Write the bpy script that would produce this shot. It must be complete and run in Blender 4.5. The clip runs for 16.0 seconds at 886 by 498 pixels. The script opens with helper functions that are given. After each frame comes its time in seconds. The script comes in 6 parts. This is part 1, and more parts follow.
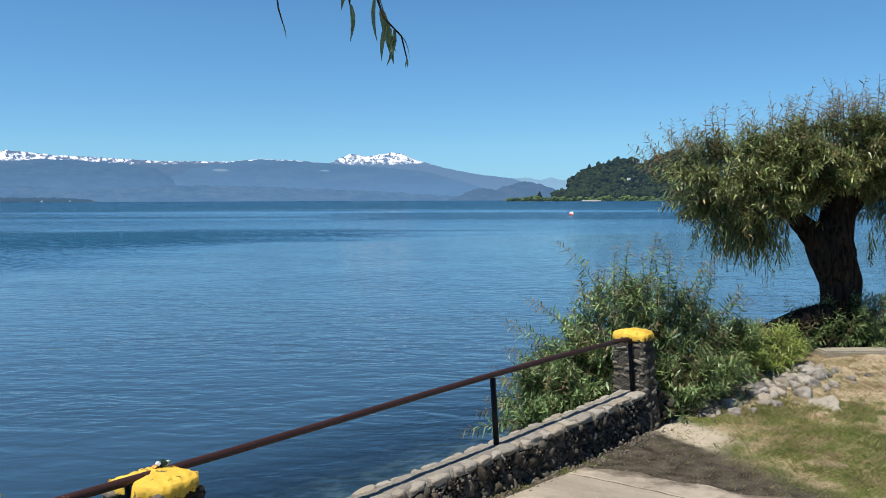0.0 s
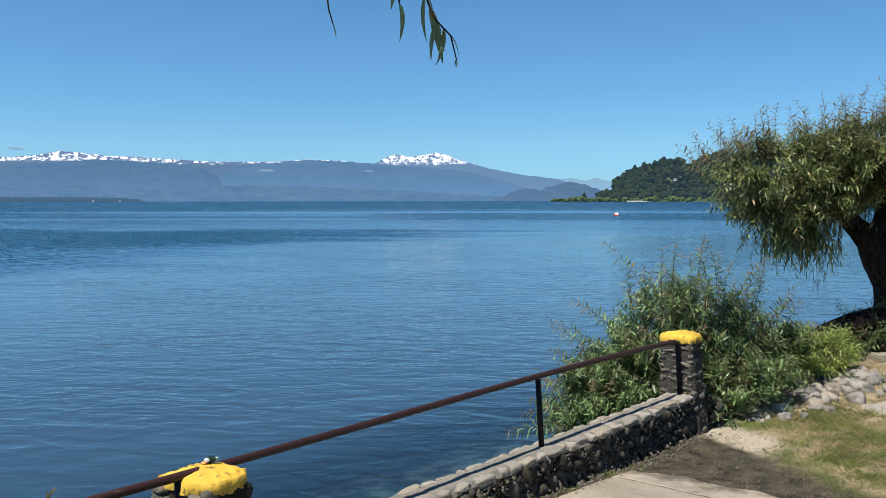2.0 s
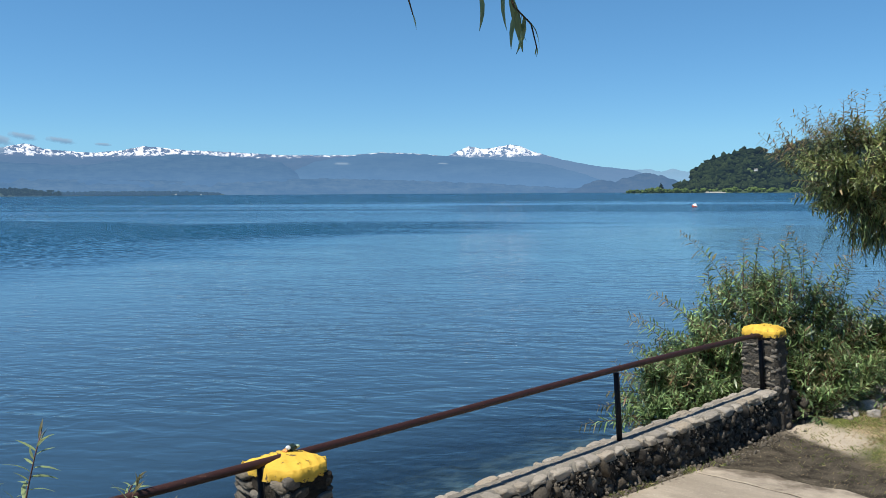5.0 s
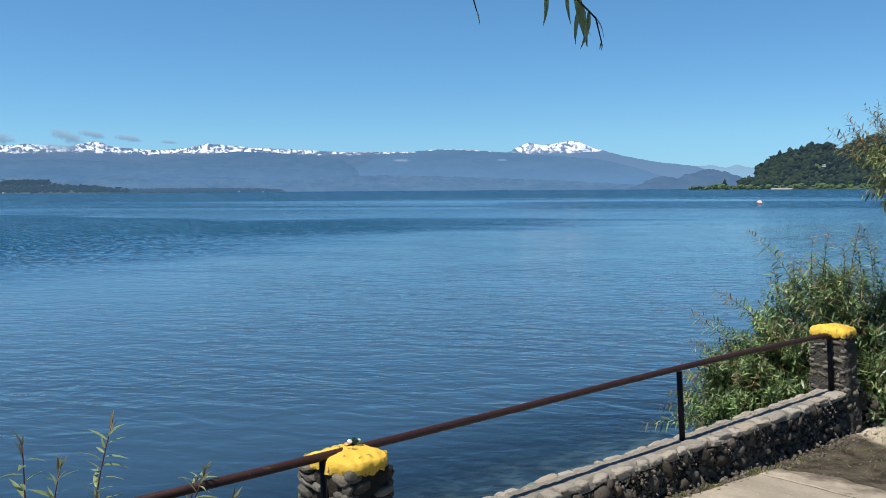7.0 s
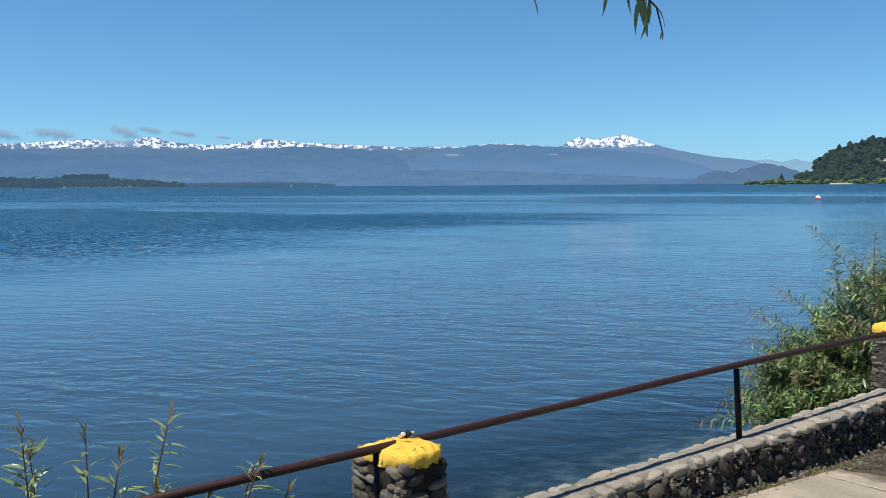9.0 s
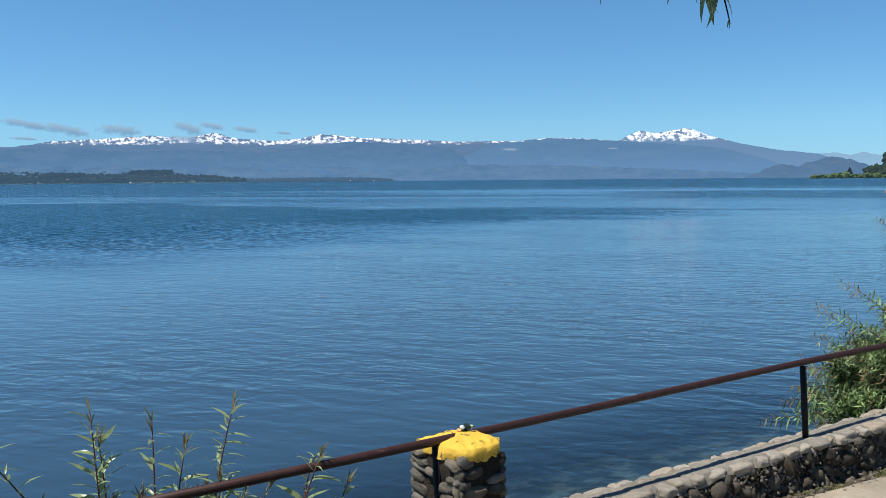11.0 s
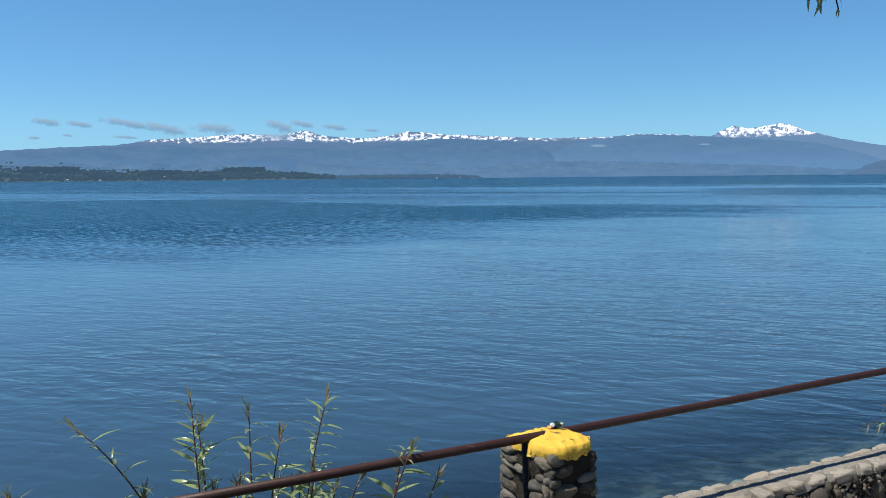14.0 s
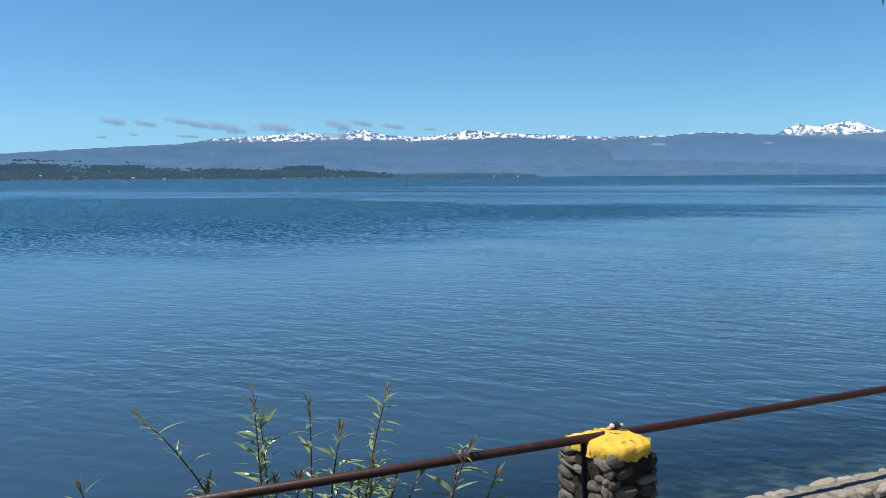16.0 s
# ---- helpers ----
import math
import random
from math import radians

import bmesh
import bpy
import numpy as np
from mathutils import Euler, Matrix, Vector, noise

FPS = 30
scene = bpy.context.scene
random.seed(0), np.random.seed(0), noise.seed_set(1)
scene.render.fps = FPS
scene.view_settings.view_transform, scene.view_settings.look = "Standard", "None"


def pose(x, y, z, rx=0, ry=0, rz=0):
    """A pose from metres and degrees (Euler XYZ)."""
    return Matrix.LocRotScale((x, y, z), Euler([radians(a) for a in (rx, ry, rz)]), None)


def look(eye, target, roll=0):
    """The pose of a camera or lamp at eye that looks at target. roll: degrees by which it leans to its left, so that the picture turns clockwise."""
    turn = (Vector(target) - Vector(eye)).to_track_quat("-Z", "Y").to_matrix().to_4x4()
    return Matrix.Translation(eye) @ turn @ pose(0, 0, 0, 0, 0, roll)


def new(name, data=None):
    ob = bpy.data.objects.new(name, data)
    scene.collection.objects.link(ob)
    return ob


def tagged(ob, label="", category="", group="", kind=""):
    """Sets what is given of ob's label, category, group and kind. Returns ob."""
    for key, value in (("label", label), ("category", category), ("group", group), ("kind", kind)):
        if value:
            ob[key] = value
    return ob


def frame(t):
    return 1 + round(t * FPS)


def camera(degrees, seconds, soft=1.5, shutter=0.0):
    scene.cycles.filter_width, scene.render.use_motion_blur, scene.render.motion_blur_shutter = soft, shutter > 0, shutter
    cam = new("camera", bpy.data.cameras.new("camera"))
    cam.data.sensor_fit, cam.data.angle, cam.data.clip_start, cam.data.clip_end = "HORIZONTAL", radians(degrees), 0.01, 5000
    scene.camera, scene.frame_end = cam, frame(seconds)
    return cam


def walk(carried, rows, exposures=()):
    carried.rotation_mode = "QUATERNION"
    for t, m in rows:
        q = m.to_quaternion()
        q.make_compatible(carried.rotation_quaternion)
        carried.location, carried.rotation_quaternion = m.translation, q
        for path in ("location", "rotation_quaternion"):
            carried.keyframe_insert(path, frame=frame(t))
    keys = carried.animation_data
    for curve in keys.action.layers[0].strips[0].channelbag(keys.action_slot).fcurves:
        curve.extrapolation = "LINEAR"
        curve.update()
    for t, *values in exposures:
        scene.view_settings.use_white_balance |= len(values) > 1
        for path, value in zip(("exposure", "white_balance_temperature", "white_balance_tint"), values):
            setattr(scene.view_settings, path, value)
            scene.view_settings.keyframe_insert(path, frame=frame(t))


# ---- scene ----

EYE = 3.1                      # first eye above the lake, which is z = 0
cam = camera(52.65, 16.0, soft=0.2)
ROWS = [   # seconds, x, y, z from the first eye, yaw to the left, pitch up, roll
    (0, 0.0000, 0.0000, 0.0000, 0.005, -3.136, -0.183),
    (0.5, 0.0018, -0.0014, -0.0005, 0.557, -2.933, -0.126),
    (1, -0.0089, 0.0037, -0.0029, 1.177, -2.883, -0.061),
    (1.5, -0.0126, 0.0069, -0.0029, 1.957, -2.954, -0.027),
    (2, -0.0163, 0.0094, -0.0012, 2.795, -3.107, -0.060),
    (2.5, -0.0259, 0.0173, -0.0020, 3.572, -3.269, -0.134),
    (3, -0.0307, 0.0250, -0.0035, 4.287, -3.398, -0.174),
    (3.5, -0.0308, 0.0240, -0.0032, 4.967, -3.487, -0.249),
    (4, -0.0345, 0.0178, -0.0040, 5.688, -3.521, -0.300),
    (6.5, -0.0399, 0.0171, -0.0109, 10.476, -3.722, -0.385),
    (7, -0.0498, 0.0152, -0.0094, 11.294, -3.780, -0.382),
    (7.5, -0.0555, 0.0137, -0.0106, 12.120, -3.837, -0.371),
    (8, -0.0646, 0.0160, -0.0122, 12.950, -3.887, -0.360),
    (8.5, -0.0690, 0.0191, -0.0139, 13.757, -3.991, -0.329),
    (9, -0.0722, 0.0229, -0.0166, 14.523, -4.102, -0.349),
    (11.5, -0.0872, 0.0283, -0.0252, 19.182, -4.465, -0.507),
    (12, -0.0921, 0.0276, -0.0256, 20.094, -4.502, -0.506),
    (12.5, -0.0969, 0.0261, -0.0257, 20.998, -4.546, -0.474),
    (13, -0.1014, 0.0220, -0.0265, 21.892, -4.552, -0.578),
    (13.5, -0.1047, 0.0207, -0.0255, 22.815, -4.560, -0.598),
    (14, -0.1078, 0.0211, -0.0285, 23.747, -4.575, -0.523),
    (14.5, -0.1092, 0.0206, -0.0300, 24.672, -4.566, -0.539),
    (15, -0.1126, 0.0188, -0.0296, 25.557, -4.618, -0.473),
    (15.5, -0.1142, 0.0183, -0.0284, 26.477, -4.620, -0.558),
    (16, -0.1198, 0.0146, -0.0314, 27.405, -4.623, -0.435),
]


def eye_pose(x, y, z, yaw, pitch, roll):
    e = Vector((x, y, z + EYE))
    a, b = radians(yaw), radians(pitch)
    return look(e, e + Vector((-math.sin(a) * math.cos(b), math.cos(a) * math.cos(b), math.sin(b))), roll)


STOPS = 0.4                    # exposure
AIR = 2 ** -STOPS              # brightness of the sky and of the air before far land
walk(cam, [(t, eye_pose(*row)) for t, *row in ROWS], exposures=((0, STOPS),))

# The wall's own frame: x along the wall from the far pillar towards the near one, y inland, z up.
WALL = Matrix(((-0.6017, 0.7988, 0, 1.8485), (-0.7988, -0.6017, 0, 8.850), (0, 0, 1, 0), (0, 0, 0, 1)))
RAIL_Z, TOP_Z = 1.715, 1.185

# ---- world, sun ----
SUN_EL = 63.0
sun_dir = Vector((-0.6056, -0.7957, 0)) + Vector((-0.7957, 0.6056, 0)) * 0.10
sun_dir.normalize()
world = bpy.data.worlds.new("sky")
scene.world = world
world.use_nodes = True
wt = world.node_tree
sky = wt.nodes.new("ShaderNodeTexSky")
sky.sky_type = "NISHITA"
sky.sun_disc = False
sky.sun_elevation = radians(SUN_EL)
sky.sun_rotation = math.atan2(sun_dir.x, sun_dir.y)
sky.altitude = 300.0
sky.air_density, sky.dust_density, sky.ozone_density = 0.8, 0.0, 5.0
wt.nodes["Background"].inputs["Strength"].default_value = 0.134 * AIR
# the clear mountain air: bluer towards the horizon than the model's own
view = wt.nodes.new("ShaderNodeTexCoord")
height = wt.nodes.new("ShaderNodeSeparateXYZ")
air = wt.nodes.new("ShaderNodeValToRGB")
air.color_ramp.elements[0].color = (0.36, 0.60, 0.86, 1)
air.color_ramp.elements[1].position, air.color_ramp.elements[1].color = 1.0, (0.36, 0.56, 0.72, 1)
for stop, tone in ((0.06, (0.51, 0.755, 0.87)), (0.2, (0.56, 0.86, 0.945)), (0.45, (0.46, 0.70, 0.85))):
    air.color_ramp.elements.new(stop).color = (*tone, 1)
tint = wt.nodes.new("ShaderNodeMix")
tint.data_type, tint.blend_type = "RGBA", "MULTIPLY"
tint.inputs[0].default_value = 1.0
wt.links.new(view.outputs["Generated"], height.inputs[0])
wt.links.new(height.outputs[2], air.inputs[0])
wt.links.new(sky.outputs["Color"], tint.inputs[6])
wt.links.new(air.outputs["Color"], tint.inputs[7])
# and paler on the sun's side
side = wt.nodes.new("ShaderNodeVectorMath")
side.operation = "DOT_PRODUCT"
side.inputs[1].default_value = sun_dir
paler = wt.nodes.new("ShaderNodeMapRange")
for key, value in (("From Min", -0.6), ("From Max", 0.1), ("To Min", 0.995), ("To Max", 1.10)):
    paler.inputs[key].default_value = value
glow = wt.nodes.new("ShaderNodeVectorMath")
glow.operation = "SCALE"
wt.links.new(view.outputs["Generated"], side.inputs[0])
wt.links.new(side.outputs["Value"], paler.inputs["Value"])
wt.links.new(tint.outputs[2], glow.inputs[0])
wt.links.new(paler.outputs["Result"], glow.inputs["Scale"])
wt.links.new(glow.outputs[0], wt.nodes["Background"].inputs["Color"])
sun = new("sun", bpy.data.lights.new("sun", "SUN"))
sun.data.energy, sun.data.angle, sun.data.color = 5.0, radians(0.53), (1.0, 0.95, 0.87)
sun.matrix_world = look(Vector((0, 0, 60)) + 50 * (sun_dir * math.cos(radians(SUN_EL)) + Vector((0, 0, math.sin(radians(SUN_EL))))), (0, 0, 60))


# ---- materials ----
class Nodes:
    """A small builder for node materials."""

    def __init__(self, name):
        self.mat = bpy.data.materials.new(name)
        self.mat.use_nodes = True
        self.tree = self.mat.node_tree
        self.tree.nodes.clear()
        self.out = self.tree.nodes.new("ShaderNodeOutputMaterial")
        self.coord = self.tree.nodes.new("ShaderNodeTexCoord")

    def node(self, kind, sockets=None):
        n = self.tree.nodes.new("ShaderNode" + kind)
        for key, value in (sockets or {}).items():
            self.set(n.inputs[key], value)
        return n

    def set(self, socket, value):
        if isinstance(value, bpy.types.NodeSocket):
            self.tree.links.new(value, socket)
        elif isinstance(value, tuple) and len(value) == 3 and socket.type == "RGBA":
            socket.default_value = (*value, 1)
        else:
            socket.default_value = value

    def mapping(self, vec, scale=(1, 1, 1), rot=(0, 0, 0), loc=(0, 0, 0)):
        return self.node("Mapping", {"Vector": vec, "Scale": scale, "Rotation": rot, "Location": loc}).outputs[0]

    def noise(self, vec, scale, detail=3.0, rough=0.55, dist=0.0):
        return self.node("TexNoise", {"Vector": vec, "Scale": scale, "Detail": detail, "Roughness": rough, "Distortion": dist}).outputs["Fac"]

    def ramp(self, fac, *stops):
        n = self.node("ValToRGB", {"Fac": fac})
        e = n.color_ramp.elements
        while len(e) < len(stops):
            e.new(0.5)
        for item, (pos, col) in zip(e, stops):
            item.position = pos
            item.color = (col, col, col, 1) if isinstance(col, (int, float)) else (*col, 1)
        return n.outputs["Color"]

    def mix(self, fac, a, b, blend="MIX"):
        n = self.node("Mix")
        n.data_type, n.blend_type = "RGBA", blend
        for s, value in ((n.inputs[0], fac), (n.inputs[6], a), (n.inputs[7], b)):
            self.set(s, value)
        return n.outputs[2]

    def math(self, op, a, b=0.0, c=0.0, clamp=False):
        n = self.node("Math")
        n.operation, n.use_clamp = op, clamp
        for s, value in zip(n.inputs, (a, b, c)):
            self.set(s, value)
        return n.outputs[0]

    def range(self, value, a, b, c=0.0, d=1.0, smooth=True):
        n = self.node("MapRange", {"Value": value, "From Min": a, "From Max": b, "To Min": c, "To Max": d})
        n.interpolation_type = "SMOOTHSTEP" if smooth else "LINEAR"
        return n.outputs[0]

    def xyz(self, vec):
        return self.node("SeparateXYZ", {0: vec}).outputs

    def bump(self, height, strength=0.5, distance=0.01, normal=None):
        n = self.node("Bump", {"Height": height, "Strength": strength, "Distance": distance})
        if normal is not None:
            self.set(n.inputs["Normal"], normal)
        return n.outputs[0]

    def random(self):
        return self.node("ObjectInfo").outputs["Random"]

    def island(self):
        return self.node("NewGeometry").outputs["Random Per Island"]

    def surface(self, color, rough=0.7, normal=None, metal=0.0, spec=0.5, **more):
        n = self.node("BsdfPrincipled", {"Base Color": color, "Roughness": rough, "Metallic": metal, "Specular IOR Level": spec})
        if normal is not None:
            self.set(n.inputs["Normal"], normal)
        for key, value in more.items():
            self.set(n.inputs[key.replace("_", " ")], value)
        return n.outputs[0]

    def finish(self, shader):
        self.tree.links.new(shader, self.out.inputs["Surface"])
        return self.mat


def concrete_material(name, base, seed=0.0, soiled=None, relief=0.014):
    m = Nodes(name)
    p = m.mapping(m.coord.outputs["Object"], loc=(seed, seed * 2, 0))
    big, mid, fine = m.noise(p, 1.3, 5, 0.6), m.noise(p, 9, 4, 0.6), m.noise(p, 90, 3, 0.7)
    col = m.mix(m.ramp(big, (0.35, 0.0), (0.68, 1.0)), tuple(c * 0.78 for c in base), tuple(c * 1.12 for c in base))
    col = m.mix(m.ramp(mid, (0.5, 0.0), (0.75, 0.6)), col, tuple(c * 0.55 for c in base))
    col = m.mix(m.ramp(fine, (0.35, 0.35), (0.7, 0.0)), col, tuple(c * 0.5 for c in base))
    stain = m.noise(m.mapping(p, (1.0, 0.6, 1)), 0.8, 4, 0.65, 0.8)
    col = m.mix(m.ramp(stain, (0.50, 0.0), (0.66, 0.55)), col, tuple(c * 0.52 for c in base))
    if soiled:      # earth washed over the slab's broken end
        x, y, z = m.xyz(m.coord.outputs["Object"])
        wash = m.range(m.math("ADD", x, m.math("MULTIPLY", m.math("SUBTRACT", m.noise(p, 1.6, 5, 0.65), 0.5), 2.2)), soiled[0], soiled[1], 0.85, 0.0)
        col = m.mix(wash, col, (0.085, 0.068, 0.05))
    flecks = m.noise(p, 38, 3, 0.6)
    col = m.mix(m.ramp(flecks, (0.60, 0.0), (0.68, 0.22)), col, tuple(min(0.6, c * 1.7) for c in base))
    h = m.math("ADD", m.math("ADD", m.math("MULTIPLY", mid, 0.7), m.math("MULTIPLY", fine, 0.3)), m.math("MULTIPLY", flecks, 0.5))
    return m.finish(m.surface(col, 0.9, m.bump(h, 1.0, relief), spec=0.1))


def stone_material(name, dark, light, speck=0.3, rough=0.8, grain=1.0):
    """Rounded lake stones: each piece takes its own tone. The pieces are of unit size before they are scaled."""
    m = Nodes(name)
    p = m.coord.outputs["Object"]
    r = m.random()
    col = m.mix(r, dark, light)
    q = m.mapping(p, (grain, grain, grain))
    big, pits, fine = m.noise(q, 1.7, 4, 0.6), m.noise(q, 5.0, 4, 0.65), m.noise(q, 17, 3, 0.7)
    warm = m.math("FRACT", m.math("MULTIPLY", r, 7.31))
    col = m.mix(m.ramp(warm, (0.55, 0.0), (1.0, 0.45)), col, (light[0] * 0.95, light[1] * 0.82, light[2] * 0.62))
    col = m.mix(m.ramp(big, (0.4, 0.0), (0.72, 0.40)), col, tuple(min(1, c * 1.12) for c in light))
    col = m.mix(m.ramp(pits, (0.30, 0.6), (0.44, 0.0)), col, tuple(c * 0.45 for c in dark))
    col = m.mix(m.ramp(fine, (0.58, 0.0), (0.78, speck)), col, tuple(min(1, c * 1.3) for c in light))
    h = m.math("ADD", m.math("ADD", m.math("MULTIPLY", big, 0.4), m.math("MULTIPLY", pits, 0.6)), m.math("MULTIPLY", fine, 0.2))
    return m.finish(m.surface(col, rough, m.bump(h, 1.0, 0.016), spec=0.12))


def leaf_material(name, dark, light, tip=None, shine=0.42, glow=0.35, tip_share=0.12, spec=0.4):
    """Narrow willow leaves: tone by leaf, light passing through."""
    m = Nodes(name)
    r = m.island()
    p = m.coord.outputs["Object"]
    patch = m.noise(p, 1.6, 2)
    col = m.mix(m.ramp(r, (0.1, 0.0), (0.9, 1.0)), dark, light)
    col = m.mix(m.ramp(patch, (0.35, 0.0), (0.7, 0.55)), col, tuple(c * 0.65 for c in dark))
    if tip:
        col = m.mix(m.ramp(r, (1 - tip_share, 0.0), (1.02 - tip_share, 0.85)), col, tip)
    main = m.surface(col, shine, spec=spec)
    trans = m.node("BsdfTranslucent", {"Color": m.mix(0.5, col, tuple(min(1, c * 1.7) for c in light))}).outputs[0]
    return m.finish(m.node("MixShader", {0: glow, 1: main, 2: trans}).outputs[0])


def bark_material(name, dark, light):
    m = Nodes(name)
    p = m.coord.outputs["Object"]
    ridges = m.noise(m.mapping(p, (9, 9, 1.6)), 2.2, 5, 0.65, 0.6)
    blot = m.noise(p, 1.7, 3)
    col = m.mix(m.ramp(ridges, (0.38, 0.0), (0.62, 1.0)), dark, light)
    col = m.mix(m.ramp(blot, (0.45, 0.0), (0.7, 0.5)), col, tuple(c * 0.7 for c in dark))
    return m.finish(m.surface(col, 0.95, m.bump(ridges, 1.0, 0.05), spec=0.05))


def paint_material(name, base, chip, chips=0.62, rough=0.45, scale=30.0, spec=0.5, rim=0.0, relief=0.008):
    m = Nodes(name)
    p = m.coord.outputs["Object"]
    big, mid, fine = m.noise(p, scale * 0.18, 4), m.noise(p, scale, 5, 0.7), m.noise(p, scale * 5, 2)
    col = m.mix(m.ramp(big, (0.3, 0.0), (0.7, 1.0)), tuple(c * 0.8 for c in base), tuple(min(1, c * 1.12) for c in base))
    if rim:     # the lower edge is the more worn
        low = m.range(m.xyz(m.coord.outputs["Generated"])[2], 0.04, rim, 0.22, 0.0)
        mask = m.ramp(m.math("ADD", mid, low), (chips, 0.0), (chips + 0.035, 1.0))
    else:
        mask = m.ramp(mid, (chips, 0.0), (chips + 0.035, 1.0))
    col = m.mix(mask, col, chip)
    h = m.math("SUBTRACT", m.math("ADD", m.math("MULTIPLY", mid, 0.5), m.math("MULTIPLY", fine, 0.15)), m.math("MULTIPLY", mask, 0.3))
    return m.finish(m.surface(col, m.range(mid, 0.3, 0.7, rough, rough + 0.25), m.bump(h, 0.9, relief), spec=spec))


def plain_material(name, base, rough=0.6, var=0.25, scale=20.0):
    m = Nodes(name)
    n = m.noise(m.coord.outputs["Object"], scale, 4, 0.6)
    col = m.mix(n, tuple(c * (1 - var) for c in base), tuple(min(1, c * (1 + var)) for c in base))
    return m.finish(m.surface(col, rough, m.bump(n, 0.3, 0.005)))


def water_material():
    """Clear lake water: ripples over a blue body, wind-roughened further out, clear by the shore."""
    m = Nodes("lake_water")
    p = m.coord.outputs["Object"]
    x, y, z = m.xyz(p)
    far = m.math("SQRT", m.math("ADD", m.math("MULTIPLY", x, x), m.math("MULTIPLY", y, y)))
    # ripples run across the view from the shore
    long_ = m.noise(m.mapping(p, (0.75, 1.5, 1)), 1.0, 1.5, 0.45, 0.7)
    mid = m.noise(m.mapping(p, (0.95, 1.7, 1)), 2.3, 1, 0.45, 0.7)
    small = m.noise(m.mapping(p, (0.9, 1.4, 1)), 6.0, 1, 0.5)
    # wind on the lake: a ruffled tongue narrowing towards the volcano, slicks behind it, dark open water beyond
    bearing = m.math("MULTIPLY", m.math("ARCTAN2", x, y), 180 / math.pi)
    turn = m.range(bearing, -60, 20, smooth=False)

    def reach(*stops):
        v = m.ramp(turn, *[((a + 60) / 80, math.log10(d) / 4) for a, d in stops])
        return m.math("POWER", 10.0, m.math("MULTIPLY", v, 4.0))

    near_edge = reach((-58, 38), (-40, 36), (-32, 39), (-26, 44), (-18, 53), (-10, 68), (2, 86), (8, 92))
    far_edge = reach((-58, 155), (-40, 145), (-32, 118), (-26, 100), (-18, 95), (-10, 91), (2, 92), (8, 90))
    wind = m.noise(m.mapping(p, (0.012, 0.035, 1)), 1.0, 4, 0.55, 0.7)
    fine_wind = m.noise(m.mapping(p, (0.05, 0.11, 1)), 1.0, 4, 0.6, 0.5)
    wobble = m.math("MULTIPLY", m.range(wind, 0.3, 0.7, 0.88, 1.16), m.range(fine_wind, 0.3, 0.7, 0.90, 1.12))
    tongue = m.math("MULTIPLY", m.range(bearing, -34, -18, 0.76, 1.0), m.math("MULTIPLY", m.range(m.math("DIVIDE", far, m.math("MULTIPLY", near_edge, wobble)), 0.70, 1.62), m.range(m.math("DIVIDE", far, m.math("MULTIPLY", far_edge, m.range(wind, 0.3, 0.7, 0.94, 1.08))), 1.10, 0.94)))
    streak = m.noise(m.mapping(p, (0.0022, 0.014, 1)), 1.0, 3, 0.55, 0.4)
    lanes = m.ramp(streak, (0.44, 1.0), (0.54, 0.45))
    beyond = m.math("MULTIPLY", m.range(m.math("DIVIDE", far, far_edge), 0.94, 1.10), m.math("MULTIPLY", m.range(bearing, -34, -6, 0.85, 0.42), lanes))
    buoy_band = m.math("MULTIPLY", m.math("MULTIPLY", m.range(far, 132, 150), m.range(far, 245, 205)), m.math("MULTIPLY", m.range(bearing, -14, -2, 0.0, 0.7), m.range(fine_wind, 0.3, 0.6, 0.6, 1.0)))
    open_lake = m.range(m.math("MULTIPLY", far, m.range(streak, 0.35, 0.65, 0.85, 1.2)), 240, 340, 0.0, 0.95)
    gust = m.math("MAXIMUM", m.math("MAXIMUM", tongue, beyond), m.math("MAXIMUM", buoy_band, open_lake))
    height = m.math("ADD", m.math("MULTIPLY", long_, m.range(far, 8, 25, 0.42, 0.62)), m.math("ADD", m.math("MULTIPLY", mid, m.range(far, 7, 22, 0.24, 0.26)), m.math("MULTIPLY", small, m.range(far, 9, 25, 0.03, 0.06))))
    calm = m.math("MULTIPLY", m.range(far, 6, 40, 1.05, 0.50), m.math("SUBTRACT", 1.0, m.math("MULTIPLY", m.range(bearing, -20, -34, 0.0, 0.45), m.range(far, 14, 21))))
    patchy = m.range(m.noise(m.mapping(p, (0.12, 0.2, 1)), 1.0, 3, 0.5), 0.35, 0.65, 0.65, 1.2)
    bump = m.node("Bump", {"Height": height, "Strength": m.math("MULTIPLY", m.math("MULTIPLY", calm, patchy), m.range(gust, 0, 1, 0.50, 1.4)), "Distance": m.range(far, 6, 15, 0.066, 0.165)}).outputs[0]
    rough = m.math("ADD", m.range(far, 7, 16, 0.06, 0.10), m.math("MULTIPLY", gust, m.range(far, 20, 400, 0.0, 0.08)))
    # countless small facets, steeper where the wind ruffles the lake
    chop = m.node("TexNoise", {"Vector": p, "Scale": 9.0, "Detail": 2.0}).outputs["Color"]
    tilt = m.node("VectorMath", {0: chop, 1: (0.5, 0.5, 0.5)})
    tilt.operation = "SUBTRACT"
    steep = m.node("VectorMath", {0: tilt.outputs[0], 3: m.math("MULTIPLY", m.math("MULTIPLY", m.range(far, 15, 110), m.range(far, 200, 700, 1.0, 0.3)), m.range(gust, 0, 1, 0.12, 1.5))})
    steep.operation = "SCALE"
    chop2 = m.node("TexNoise", {"Vector": m.mapping(p, (0.6, 1.4, 1)), "Scale": 4.0, "Detail": 3.0}).outputs["Color"]
